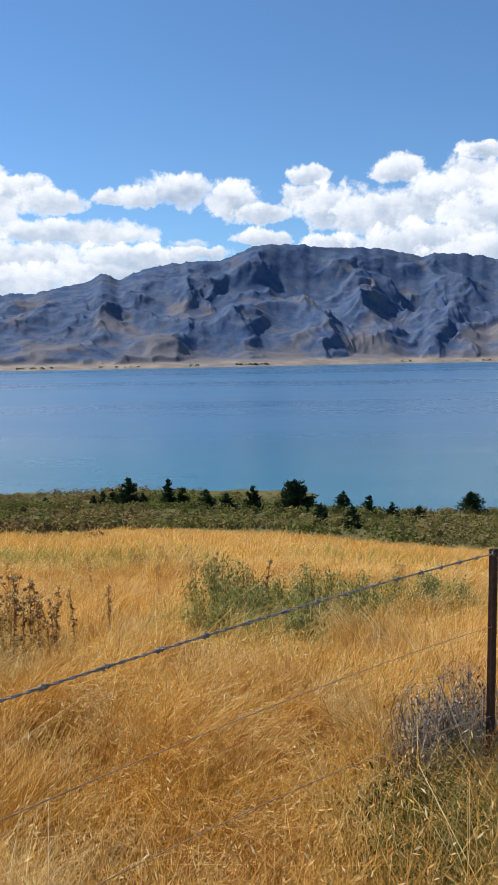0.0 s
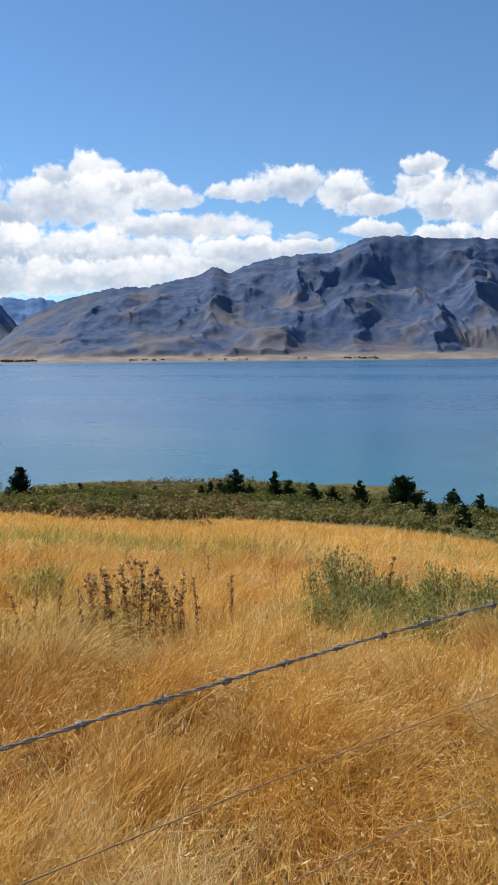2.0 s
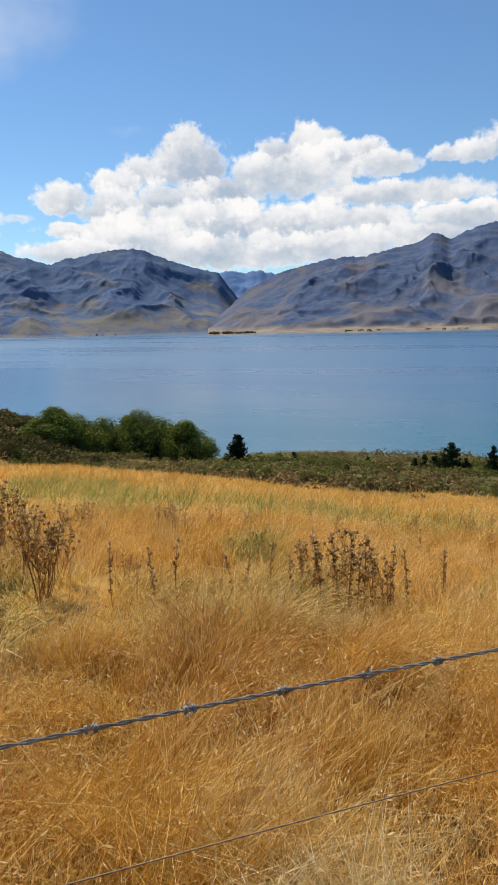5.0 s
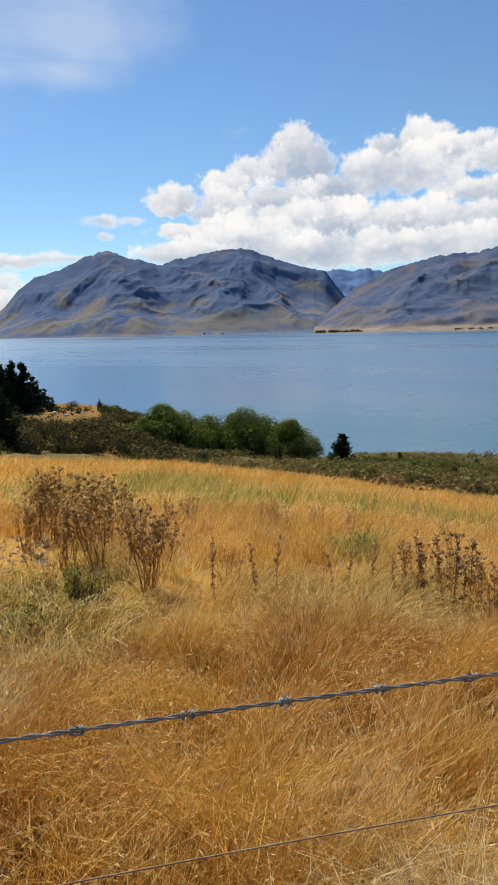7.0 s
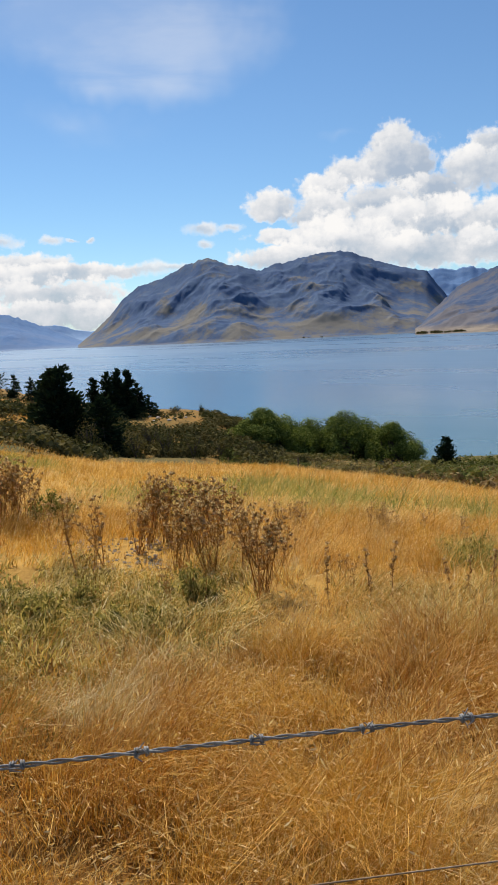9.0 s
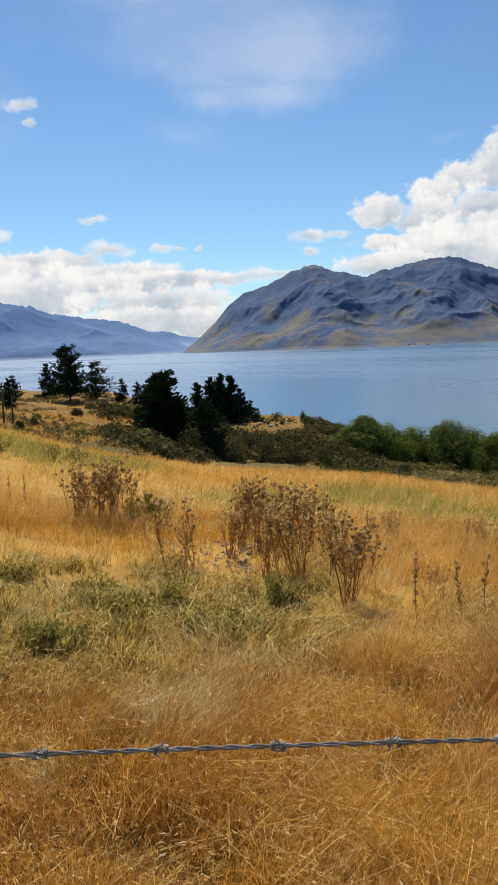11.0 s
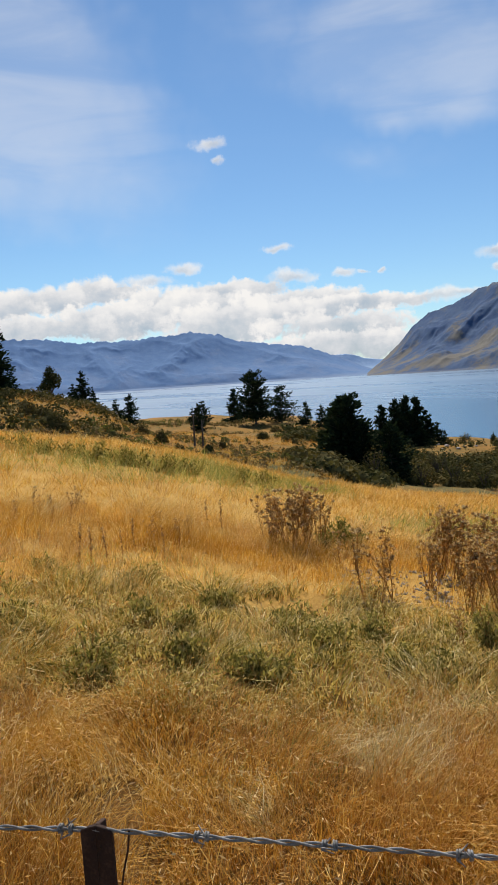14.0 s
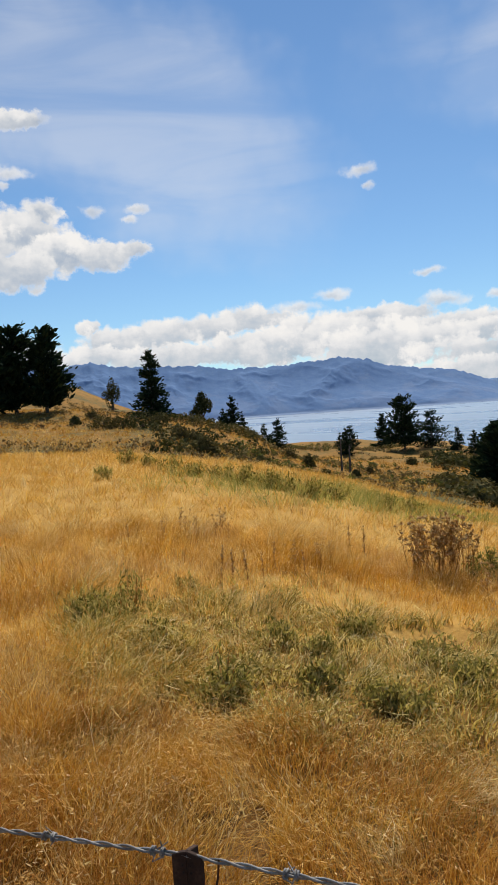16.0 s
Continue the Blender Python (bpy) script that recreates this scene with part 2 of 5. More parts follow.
def leaf_mat(name, stops, glow=0.35, patch=0.0, patch_stops=None, rough=0.9, through_tint=(1.0, 0.95, 0.6), patch_scale=0.3, spec=0.02, pale=None):
    """Blades and leaves: each island its own tint, some light coming through."""
    m, k = material(name)
    rnd = k.add("ShaderNodeNewGeometry").outputs["Random Per Island"]
    col = k.ramp(rnd, stops)
    if patch_stops:
        col = k.mix(k.span(k.noise(where(k), patch_scale, 4, 0.6), 0.5 - patch, 0.5 + patch, smooth=True), col, k.ramp(rnd, patch_stops))
    if pale:
        col = k.mix(k.span(k.noise(where(k), 1.5, 4, 0.6), 0.55, 0.66, smooth=True), col, k.ramp(rnd, pale))
    d = k.add("ShaderNodeBsdfPrincipled", ins={"Base Color": col, "Roughness": rough, "Specular IOR Level": spec})
    t = k.add("ShaderNodeBsdfTranslucent", ins={0: k.mix(1.0, col, through_tint, "MULTIPLY")})
    k.put(k.out.inputs[0], k.add("ShaderNodeMixShader", ins={0: glow, 1: d.outputs[0], 2: t.outputs[0]}).outputs[0])
    return m


STRAW = [(0.0, (0.32, 0.14, 0.02)), (0.3, (0.53, 0.275, 0.044)), (0.6, (0.68, 0.38, 0.072)), (0.85, (0.82, 0.52, 0.145)), (1.0, (0.92, 0.73, 0.37))]
RUST = [(0.0, (0.26, 0.10, 0.018)), (0.4, (0.52, 0.245, 0.045)), (0.8, (0.68, 0.38, 0.09)), (1.0, (0.82, 0.56, 0.2))]
M_STRAW = leaf_mat("dry grass", STRAW, 0.32, 0.06, RUST, 0.65, patch_scale=0.8, spec=0.12, pale=[(0.0, (0.42, 0.28, 0.10)), (0.4, (0.66, 0.50, 0.22)), (1.0, (0.92, 0.80, 0.52))])
WHEAT = [(0.0, (0.36, 0.165, 0.035)), (0.3, (0.64, 0.37, 0.095)), (0.6, (0.80, 0.50, 0.15)), (0.85, (0.88, 0.62, 0.25)), (1.0, (0.93, 0.76, 0.43))]
M_WHEAT = leaf_mat("pale dry grass", WHEAT, 0.38, 0.08, STRAW, 0.65, patch_scale=0.35, spec=0.12, pale=[(0.0, (0.38, 0.27, 0.11)), (0.4, (0.66, 0.50, 0.23)), (1.0, (0.91, 0.79, 0.52))])
M_FIELD = leaf_mat("field weeds", [(0.0, (0.12, 0.16, 0.045)), (0.4, (0.27, 0.28, 0.085)), (0.7, (0.44, 0.41, 0.145)), (1.0, (0.62, 0.54, 0.25))], 0.42)
M_GREEN = leaf_mat("green grass", [(0.0, (0.085, 0.09, 0.024)), (0.4, (0.19, 0.185, 0.05)), (0.7, (0.30, 0.265, 0.08)), (1.0, (0.50, 0.41, 0.165))], 0.42)

m, k = material("field soil")
p = where(k)
a, b, c = k.noise(p, 0.12, 5, 0.6), k.noise(p, 1.3, 6, 0.65), k.noise(p, 30.0, 3, 0.7)
col = k.ramp(k.math("ADD", k.math("MULTIPLY", b, 0.6), k.math("MULTIPLY", c, 0.4)), [(0.25, (0.06, 0.030, 0.009)), (0.5, (0.15, 0.074, 0.019)), (0.75, (0.33, 0.185, 0.052))])
r = k.add("ShaderNodeVectorMath", operation="LENGTH", ins={0: p}).outputs[1]
litter = k.ramp(k.math("ADD", k.math("MULTIPLY", b, 0.5), k.math("MULTIPLY", c, 0.5)), [(0.25, (0.24, 0.125, 0.03)), (0.5, (0.47, 0.27, 0.065)), (0.75, (0.62, 0.40, 0.12))])
col = k.mix(k.span(k.math("ADD", r, k.math("MULTIPLY", k.math("SUBTRACT", b, 0.5), 5.0)), 3.8, 7.5), col, litter)
turf = k.ramp(k.math("ADD", k.math("MULTIPLY", b, 0.5), k.math("MULTIPLY", k.math("ADD", k.noise(p, 0.06, 4, 0.6), k.span(k.add("ShaderNodeSeparateXYZ", ins={0: p}).outputs[0], -45, -95, -0.12, 0.18)), 0.5)), [(0.35, (0.075, 0.075, 0.025)), (0.5, (0.13, 0.105, 0.035)), (0.6, (0.26, 0.135, 0.028)), (0.75, (0.37, 0.195, 0.042))])
col = k.mix(k.span(k.math("ADD", r, k.math("MULTIPLY", k.math("SUBTRACT", a, 0.5), 16.0)), 46.5, 51.0), col, turf)
surface(k, col, 0.95, c, 0.6, 0.03, spec=0.1)
M_SOIL = m

m, k = material("lake water")
p = where(k)
r = k.add("ShaderNodeVectorMath", operation="LENGTH", ins={0: p}).outputs[1]
shoal = k.span(r, 110, 330, 1.0, 0.0, smooth=True)
drift = k.add("ShaderNodeMapping", ins={0: p, 3: (0.0016, 0.006, 1)}).outputs[0]
cat = k.noise(drift, 1.0, 4, 0.55)
col = k.mix(shoal, k.mix(k.span(cat, 0.35, 0.65), (0.038, 0.115, 0.215), (0.05, 0.135, 0.235)), (0.014, 0.115, 0.165))
surface(k, col, k.span(cat, 0.36, 0.56, 0.23, 0.34), spec=0.75, IOR=1.45)
M_WATER = m


def hazed_mountain_mat(name, scrub, rock, tussock, foot, foot_top, tawny=0.6):
    """Dark scrub and rock with tawny tussock on the lower spurs and on the flats at the foot, and pale scree in the
    gullies; the colours given have blue distance haze mixed in.
    """
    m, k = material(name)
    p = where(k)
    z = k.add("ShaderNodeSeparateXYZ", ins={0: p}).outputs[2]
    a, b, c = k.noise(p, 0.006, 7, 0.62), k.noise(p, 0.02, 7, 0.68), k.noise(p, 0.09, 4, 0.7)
    # plant patches; their contrast of dark and tan also stands in for cloud shadow
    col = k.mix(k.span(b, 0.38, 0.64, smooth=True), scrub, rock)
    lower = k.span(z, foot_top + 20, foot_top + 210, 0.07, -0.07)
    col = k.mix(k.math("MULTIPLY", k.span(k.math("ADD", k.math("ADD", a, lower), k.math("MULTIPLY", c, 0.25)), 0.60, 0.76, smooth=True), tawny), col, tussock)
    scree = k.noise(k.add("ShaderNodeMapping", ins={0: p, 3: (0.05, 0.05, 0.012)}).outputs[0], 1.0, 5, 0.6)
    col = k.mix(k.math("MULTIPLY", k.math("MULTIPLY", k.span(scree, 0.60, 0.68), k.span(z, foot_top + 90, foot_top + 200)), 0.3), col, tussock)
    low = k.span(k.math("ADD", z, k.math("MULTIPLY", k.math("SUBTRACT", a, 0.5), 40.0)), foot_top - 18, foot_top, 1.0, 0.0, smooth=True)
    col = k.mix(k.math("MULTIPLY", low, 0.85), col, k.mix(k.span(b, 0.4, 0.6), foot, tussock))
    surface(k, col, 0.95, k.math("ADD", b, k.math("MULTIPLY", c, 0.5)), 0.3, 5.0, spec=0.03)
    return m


M_CURL = leaf_mat("pale curled grass", [(0.0, (0.14, 0.115, 0.03)), (0.35, (0.38, 0.30, 0.09)), (0.7, (0.70, 0.54, 0.21)), (1.0, (0.90, 0.77, 0.46))], 0.4)

# ---- land ----
LAKE = EYE - 25.0
VIEW = (-34.0, 104.0)
GRAD = np.random.RandomState(5).uniform(0, 2 * np.pi, 4096)


def perlin(x, y):
    """Smooth noise from -1 to 1 for arrays."""
    x, y = np.asarray(x, float), np.asarray(y, float)
    xi, yi = np.floor(x).astype(int), np.floor(y).astype(int)
    u, v = x - xi, y - yi
    total = 0.0
    fu, fv = u * u * u * (u * (u * 6 - 15) + 10), v * v * v * (v * (v * 6 - 15) + 10)
    for i in (0, 1):
        for j in (0, 1):
            g = GRAD[((xi + i) * 374761 + (yi + j) * 668265) % 4093]
            w = (fu if i else 1 - fu) * (fv if j else 1 - fv)
            total = total + w * (np.cos(g) * (u - i) + np.sin(g) * (v - j))
    return total * 1.5


def fbm(x, y, octaves=4, gain=0.5):
    s, a = 0.0, 1.0
    for o in range(octaves):
        s = s + a * perlin(x * 2 ** o + 17.3 * o, y * 2 ** o - 9.1 * o)
        a *= gain
    return s


# height of the land below (minus) or above the eye, by bearing and distance
REACH = (45, 60, 80, 110, 150, 200, 300, 500, 900)
LAND = {}


def station(bearing, *heights):
    LAND[bearing] = heights


station(-70, -9, -12, -16, -22, -28, -30, -34, -40, -40)
station(-19.6, -11.4, -14, -17.4, -22.2, -28, -30, -34, -40, -40)
station(0, -10.5, -13.2, -16.8, -21.9, -26.6, -30, -34, -40, -40)
station(14.7, -10.2, -12.6, -15.6, -20.2, -25.8, -30, -34, -40, -40)
station(29.4, -8.6, -11.2, -14.8, -19.6, -25.6, -30, -34, -40, -40)
station(36.2, -8.0, -11.0, -14.4, -18.6, -22.5, -26.6, -34, -40, -40)
station(42.1, -7.6, -10.9, -14.2, -16.6, -16.9, -19.2, -29, -40, -40)
station(48.9, -7.2, -10.0, -12.9, -14.9, -15.6, -16.9, -26.6, -40, -40)
station(55.8, -6.1, -8.4, -9.8, -10.3, -11.4, -13.0, -18.0, -26.6, -40)
station(62.7, -4.6, -6.4, -8.0, -9.0, -10.0, -11.0, -14.2, -22.6, -40)
station(67.6, -3.4, -4.9, -6.4, -7.4, -8.6, -10.0, -14.2, -24.0, -40)
station(70.5, -3.0, -4.3, -4.6, -2.9, -3.6, -6.0, -14.0, -24.0, -40)
station(74.4, -2.5, -3.6, -3.0, -0.6, -0.6, -4.0, -9.0, -22.0, -40)
station(78.3, -2.1, -2.9, -2.3, -0.4, 0.9, 1.6, 0.0, -20.0, -40)
station(82.7, -1.9, -2.5, -1.8, 0.0, 2.2, 8.0, 15.0, 0.0, -40)
station(88.1, -1.7, -2.2, -1.2, 1.0, 3.2, 10.0, 20.0, 15.0, -10)
station(130, -1.0, -0.5, 0.5, 2.0, 4.0, 8.0, 16.0, 30.0, 40)
station(200, -0.8, -0.4, 0.5, 2.0, 4.0, 8.0, 16.0, 30.0, 40)
station(260, -3, -4, -5, -6, -7, -8, -10, -12, -12)
station(290, -9, -12, -16, -22, -28, -30, -34, -40, -40)

A_GRID = np.arange(-72, 288.01, 0.5)
R_GRID = np.concatenate([np.linspace(0, 45, 91), np.geomspace(45.6, 900, 170)])


def land_table():
    keys = sorted(LAND)
    at_reach = np.array([np.interp(A_GRID, keys, [LAND[a][i] for a in keys]) for i in range(len(REACH))])
    out = np.empty((len(A_GRID), len(R_GRID)))
    near = R_GRID <= 45
    dip = R_GRID[near] - 4 * (1 - np.exp(-R_GRID[near] / 4))
    for j in range(len(A_GRID)):
        out[j, near] = -EYE + (at_reach[0, j] + EYE) / (45 - 4) * dip
        out[j, ~near] = np.interp(R_GRID[~near], REACH, at_reach[:, j])
    kernel = np.exp(-np.linspace(-2, 2, 9) ** 2)
    kernel /= kernel.sum()
    for axis in (0, 1):
        pad = np.pad(out, [(4, 4) if i == axis else (0, 0) for i in (0, 1)], "edge")
        out = sum(w * np.take(pad, np.arange(i, i + out.shape[axis]), axis) for i, w in enumerate(kernel))
    return out


TABLE = land_table()


def ground_z(x, y):
    """Height of the ground, for numbers or arrays."""
    x, y = np.asarray(x, float), np.asarray(y, float)
    r, a = np.hypot(x, y), np.degrees(np.arctan2(-x, y))
    a = np.where(a < -72, a + 360, a)
    fa = np.clip((a + 72) / 0.5, 0, len(A_GRID) - 1.001)
    fr = np.clip(np.interp(r, R_GRID, np.arange(len(R_GRID))), 0, len(R_GRID) - 1.001)
    i, j = fa.astype(int), fr.astype(int)
    u, v = fa - i, fr - j
    z = TABLE[i, j] * (1 - u) * (1 - v) + TABLE[i + 1, j] * u * (1 - v) + TABLE[i, j + 1] * (1 - u) * v + TABLE[i + 1, j + 1] * u * v
    rough = 0.05 * np.clip(r / 3, 0, 1) * fbm(x * 0.6, y * 0.6, 3) + 0.35 * np.clip((r - 6) / 50, 0, 1) * fbm(x * 0.07, y * 0.07, 3)
    rough = rough + 1.6 * np.clip((r - 50) / 60, 0, 1) * fbm(x * 0.025, y * 0.025, 4)
    return EYE + z + rough


def mesh_object(name, verts, faces, mat, parent=None, smooth=True, label=""):
    me = bpy.data.meshes.new(name)
    verts, faces = np.asarray(verts, np.float32), np.asarray(faces, np.int32)
    me.vertices.add(len(verts))
    me.vertices.foreach_set("co", verts.ravel())
    me.loops.add(faces.size)
    me.loops.foreach_set("vertex_index", faces.ravel())
    me.polygons.add(len(faces))
    me.polygons.foreach_set("loop_start", np.arange(len(faces), dtype=np.int32) * faces.shape[1])
    me.polygons.foreach_set("use_smooth", np.full(len(faces), smooth))
    me.update(calc_edges=True)
    me.materials.append(mat)
    ob = new(name, me)
    if parent is not None:
        ob.parent = parent
    return tagged(ob, label)


def grid_faces(rows, cols, wrap=False):
    i, j = np.meshgrid(np.arange(rows - 1), np.arange(cols if wrap else cols - 1), indexing="ij")
    i, j = i.ravel(), j.ravel()
    k = (j + 1) % cols
    return np.stack([i * cols + j, (i + 1) * cols + j, (i + 1) * cols + k, i * cols + k], 1)


bearings = np.concatenate([np.arange(VIEW[0], VIEW[1], 0.4), np.arange(VIEW[1], 360 + VIEW[0], 4)])
rings = np.concatenate([np.geomspace(0.15, 1000, 330), [1300, 2000, 3200, 4900]])
aa, rr = np.meshgrid(np.radians(bearings), rings)
gx, gy = -np.sin(aa) * rr, np.cos(aa) * rr
gz = ground_z(gx, gy)
ground = mesh_object("ground", np.stack([gx, gy, gz], -1).reshape(-1, 3), grid_faces(len(rings), len(bearings), True), M_SOIL)
tagged(ground, "sloping farm field of sun-dried golden grass above the lake", "ground", kind="structure")

wr = np.array([60, 90, 130, 180, 260, 400, 650, 1000, 1600, 2500, 3600, 4900.0])
wa, wq = np.meshgrid(np.radians(np.arange(0, 360, 4)), wr)
lake = mesh_object("water", np.stack([-np.sin(wa) * wq, np.cos(wa) * wq, np.full_like(wa, LAKE)], -1).reshape(-1, 3), grid_faces(len(wr), 90, True), M_WATER)
tagged(lake, "wide calm blue lake with light ripples and turquoise shallows", "lake", kind="structure")


def ridges(x, y, octaves):
    """Sharp ridges that branch into finer ones, 0 in the valleys and about 1 on the backs."""
    s, a, w = 0.0, 1.0, 1.0
    for o in range(octaves):
        q = (1 - np.minimum(np.abs(perlin(x * 2 ** o + 13.1 * o, y * 2 ** o - 7.7 * o)) * 1.35, 1.0)) ** 1.6 * w
        w = np.clip(q * 1.7, 0, 1)
        s = s + q * a
        a *= 0.46
    return np.clip(s / 1.55, 0, 1.1)


def mountain(name, skyline, shore, back, mat, label, seed=0, rows=170, size=430.0, apron=0.11, jag=0.09, depth=0.42):
    """A range from its crest line (bearing, degrees above the eye), standing on the lake's shore; shore: (bearing, distance) of its foot; back: distance from
    foot to crest; size: metres from spur to spur; apron: share of the flats at the foot; depth: how deep the valleys are cut."""
    a0, a1 = skyline[0][0], skyline[-1][0]
    az = np.arange(a0, a1 + 0.01, 0.06)
    smooth_crest = np.interp(az, *zip(*skyline))
    crest = smooth_crest + jag * fbm(az * 2.3 + seed, az * 0 + 0.5, 4, 0.5) * np.clip(smooth_crest / 2, 0.2, 1)
    foot = np.interp(az, *zip(*shore))
    u = np.concatenate([np.linspace(-0.05, 1, rows), [1.02, 1.08, 1.2]])
    A, U = np.meshgrid(az, u)
    Rr = foot[None] + U * back
    base_z = LAKE - EYE
    calm = np.exp(-np.linspace(-2, 2, 15) ** 2)
    calm_crest = np.convolve(np.pad(crest, 7, "edge"), calm / calm.sum(), "valid")
    high = np.maximum(np.tan(np.radians(calm_crest)) * (foot + back) - base_z, 6.0)[None]
    X, Y = -np.sin(np.radians(A)) * Rr, np.cos(np.radians(A)) * Rr
    bx, by = fbm(X / 420 + seed, Y / 420, 5, 0.55), fbm(X / 420 - seed, Y / 420 + 9, 5, 0.55)
    uu = np.clip(U, 0, 1)

    broken = ridges((X + bx * 60) / size + seed, (Y + by * 60) / size - seed, 6)
    start = apron * (0.5 + 0.9 * (1 - broken))
    rise = np.clip((uu - start) / (1 - start), 0, 1)
    top = np.clip((uu - 0.4) / 0.6, 0, 1) ** 1.6
    H = rise ** 0.86 * ((1 - depth) + depth * (broken * (1 - top) + top))
    flats = 0.26 * apron * np.clip(uu / apron, 0, 1.6) ** 1.2 * (1 + 0.4 * by) + 0.012
    H = high * np.maximum(H, np.maximum(flats, 0.004))
    H = H * np.clip((U + 0.03) / 0.06, 0, 1) ** 1.2
    z = base_z + H + np.where(U < 0.0, U * 200, 0.0)
    z = np.where(U < 0.999, np.minimum(z, np.tan(np.radians(crest))[None] * Rr * 0.998), z)
    z = np.where(np.abs(U - 1) < 1e-6, np.tan(np.radians(crest))[None] * Rr, z)
    z = np.where(U > 1, np.tan(np.radians(crest))[None] * (foot + back)[None] - (U - 1) * back * 0.7, z)
    z = np.maximum(z, base_z - 12)
    verts = np.stack([X, Y, EYE + z], -1).reshape(-1, 3)
    ob = mesh_object(name, verts, grid_faces(len(u), len(az)), mat)
    return tagged(ob, label, "mountain", kind="structure")


# distance haze is painted into these base colours, bluer and paler farther off
M_NEAR = hazed_mountain_mat("hazed scrubby mountain", (0.056, 0.090, 0.168), (0.098, 0.124, 0.185), (0.20, 0.165, 0.135), (0.34, 0.275, 0.20), LAKE + 26)
M_MID = hazed_mountain_mat("hazed bare mountain", (0.072, 0.112, 0.205), (0.100, 0.145, 0.228), (0.24, 0.20, 0.13), (0.25, 0.22, 0.185), LAKE + 5, 0.7)
M_DIM = hazed_mountain_mat("hazed far mountain", (0.125, 0.215, 0.385), (0.145, 0.24, 0.41), (0.22, 0.28, 0.40), (0.24, 0.30, 0.40), LAKE + 16, 0.35)
M_LAST = hazed_mountain_mat("hazed farthest mountain", (0.24, 0.36, 0.56), (0.3, 0.42, 0.6), (0.3, 0.42, 0.58), (0.3, 0.4, 0.55), LAKE + 50, 0.2)

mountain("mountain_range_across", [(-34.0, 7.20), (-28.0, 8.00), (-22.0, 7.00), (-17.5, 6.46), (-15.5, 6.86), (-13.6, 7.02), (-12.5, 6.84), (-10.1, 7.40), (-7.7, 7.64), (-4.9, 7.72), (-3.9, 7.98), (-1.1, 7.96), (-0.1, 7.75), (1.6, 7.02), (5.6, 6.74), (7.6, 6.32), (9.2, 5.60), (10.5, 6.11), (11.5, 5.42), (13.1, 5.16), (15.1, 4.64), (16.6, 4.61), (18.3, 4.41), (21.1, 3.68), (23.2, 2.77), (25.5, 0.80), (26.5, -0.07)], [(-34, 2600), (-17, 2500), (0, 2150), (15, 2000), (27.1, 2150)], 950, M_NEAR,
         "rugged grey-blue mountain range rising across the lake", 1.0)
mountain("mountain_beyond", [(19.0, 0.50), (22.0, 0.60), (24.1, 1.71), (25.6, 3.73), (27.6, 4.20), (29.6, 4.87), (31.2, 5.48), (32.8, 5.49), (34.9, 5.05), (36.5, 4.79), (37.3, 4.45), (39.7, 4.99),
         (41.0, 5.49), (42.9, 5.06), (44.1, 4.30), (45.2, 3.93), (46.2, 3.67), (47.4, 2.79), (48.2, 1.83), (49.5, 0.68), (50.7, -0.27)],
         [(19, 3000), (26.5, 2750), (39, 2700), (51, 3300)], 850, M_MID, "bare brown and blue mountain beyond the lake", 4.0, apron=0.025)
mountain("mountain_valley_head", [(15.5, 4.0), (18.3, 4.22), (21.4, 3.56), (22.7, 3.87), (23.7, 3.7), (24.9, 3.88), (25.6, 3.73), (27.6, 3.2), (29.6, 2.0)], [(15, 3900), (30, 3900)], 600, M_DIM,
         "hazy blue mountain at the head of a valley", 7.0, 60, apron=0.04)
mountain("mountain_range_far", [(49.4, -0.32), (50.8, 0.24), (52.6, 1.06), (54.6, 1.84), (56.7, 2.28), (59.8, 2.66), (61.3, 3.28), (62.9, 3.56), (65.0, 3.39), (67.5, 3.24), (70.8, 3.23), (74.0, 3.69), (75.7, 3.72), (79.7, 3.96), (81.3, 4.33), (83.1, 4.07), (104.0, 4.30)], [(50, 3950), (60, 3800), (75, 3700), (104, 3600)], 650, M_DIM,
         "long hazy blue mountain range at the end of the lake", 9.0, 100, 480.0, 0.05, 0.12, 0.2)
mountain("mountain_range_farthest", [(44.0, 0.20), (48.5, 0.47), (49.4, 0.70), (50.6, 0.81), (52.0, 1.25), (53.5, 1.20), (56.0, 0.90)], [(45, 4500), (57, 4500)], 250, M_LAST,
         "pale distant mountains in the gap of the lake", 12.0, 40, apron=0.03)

# ---- builders for parts ----
rng = np.random.RandomState(11)


def thing(name, label, category, at=None, group="", kind=""):
    """An empty at a thing's base, which parents its parts."""
    ob = new(name)
    ob.empty_display_size = 0.2
    if at is not None:
        ob.matrix_basis = at if isinstance(at, Matrix) else Matrix.Translation(at)
    return tagged(ob, label, category, group, kind)


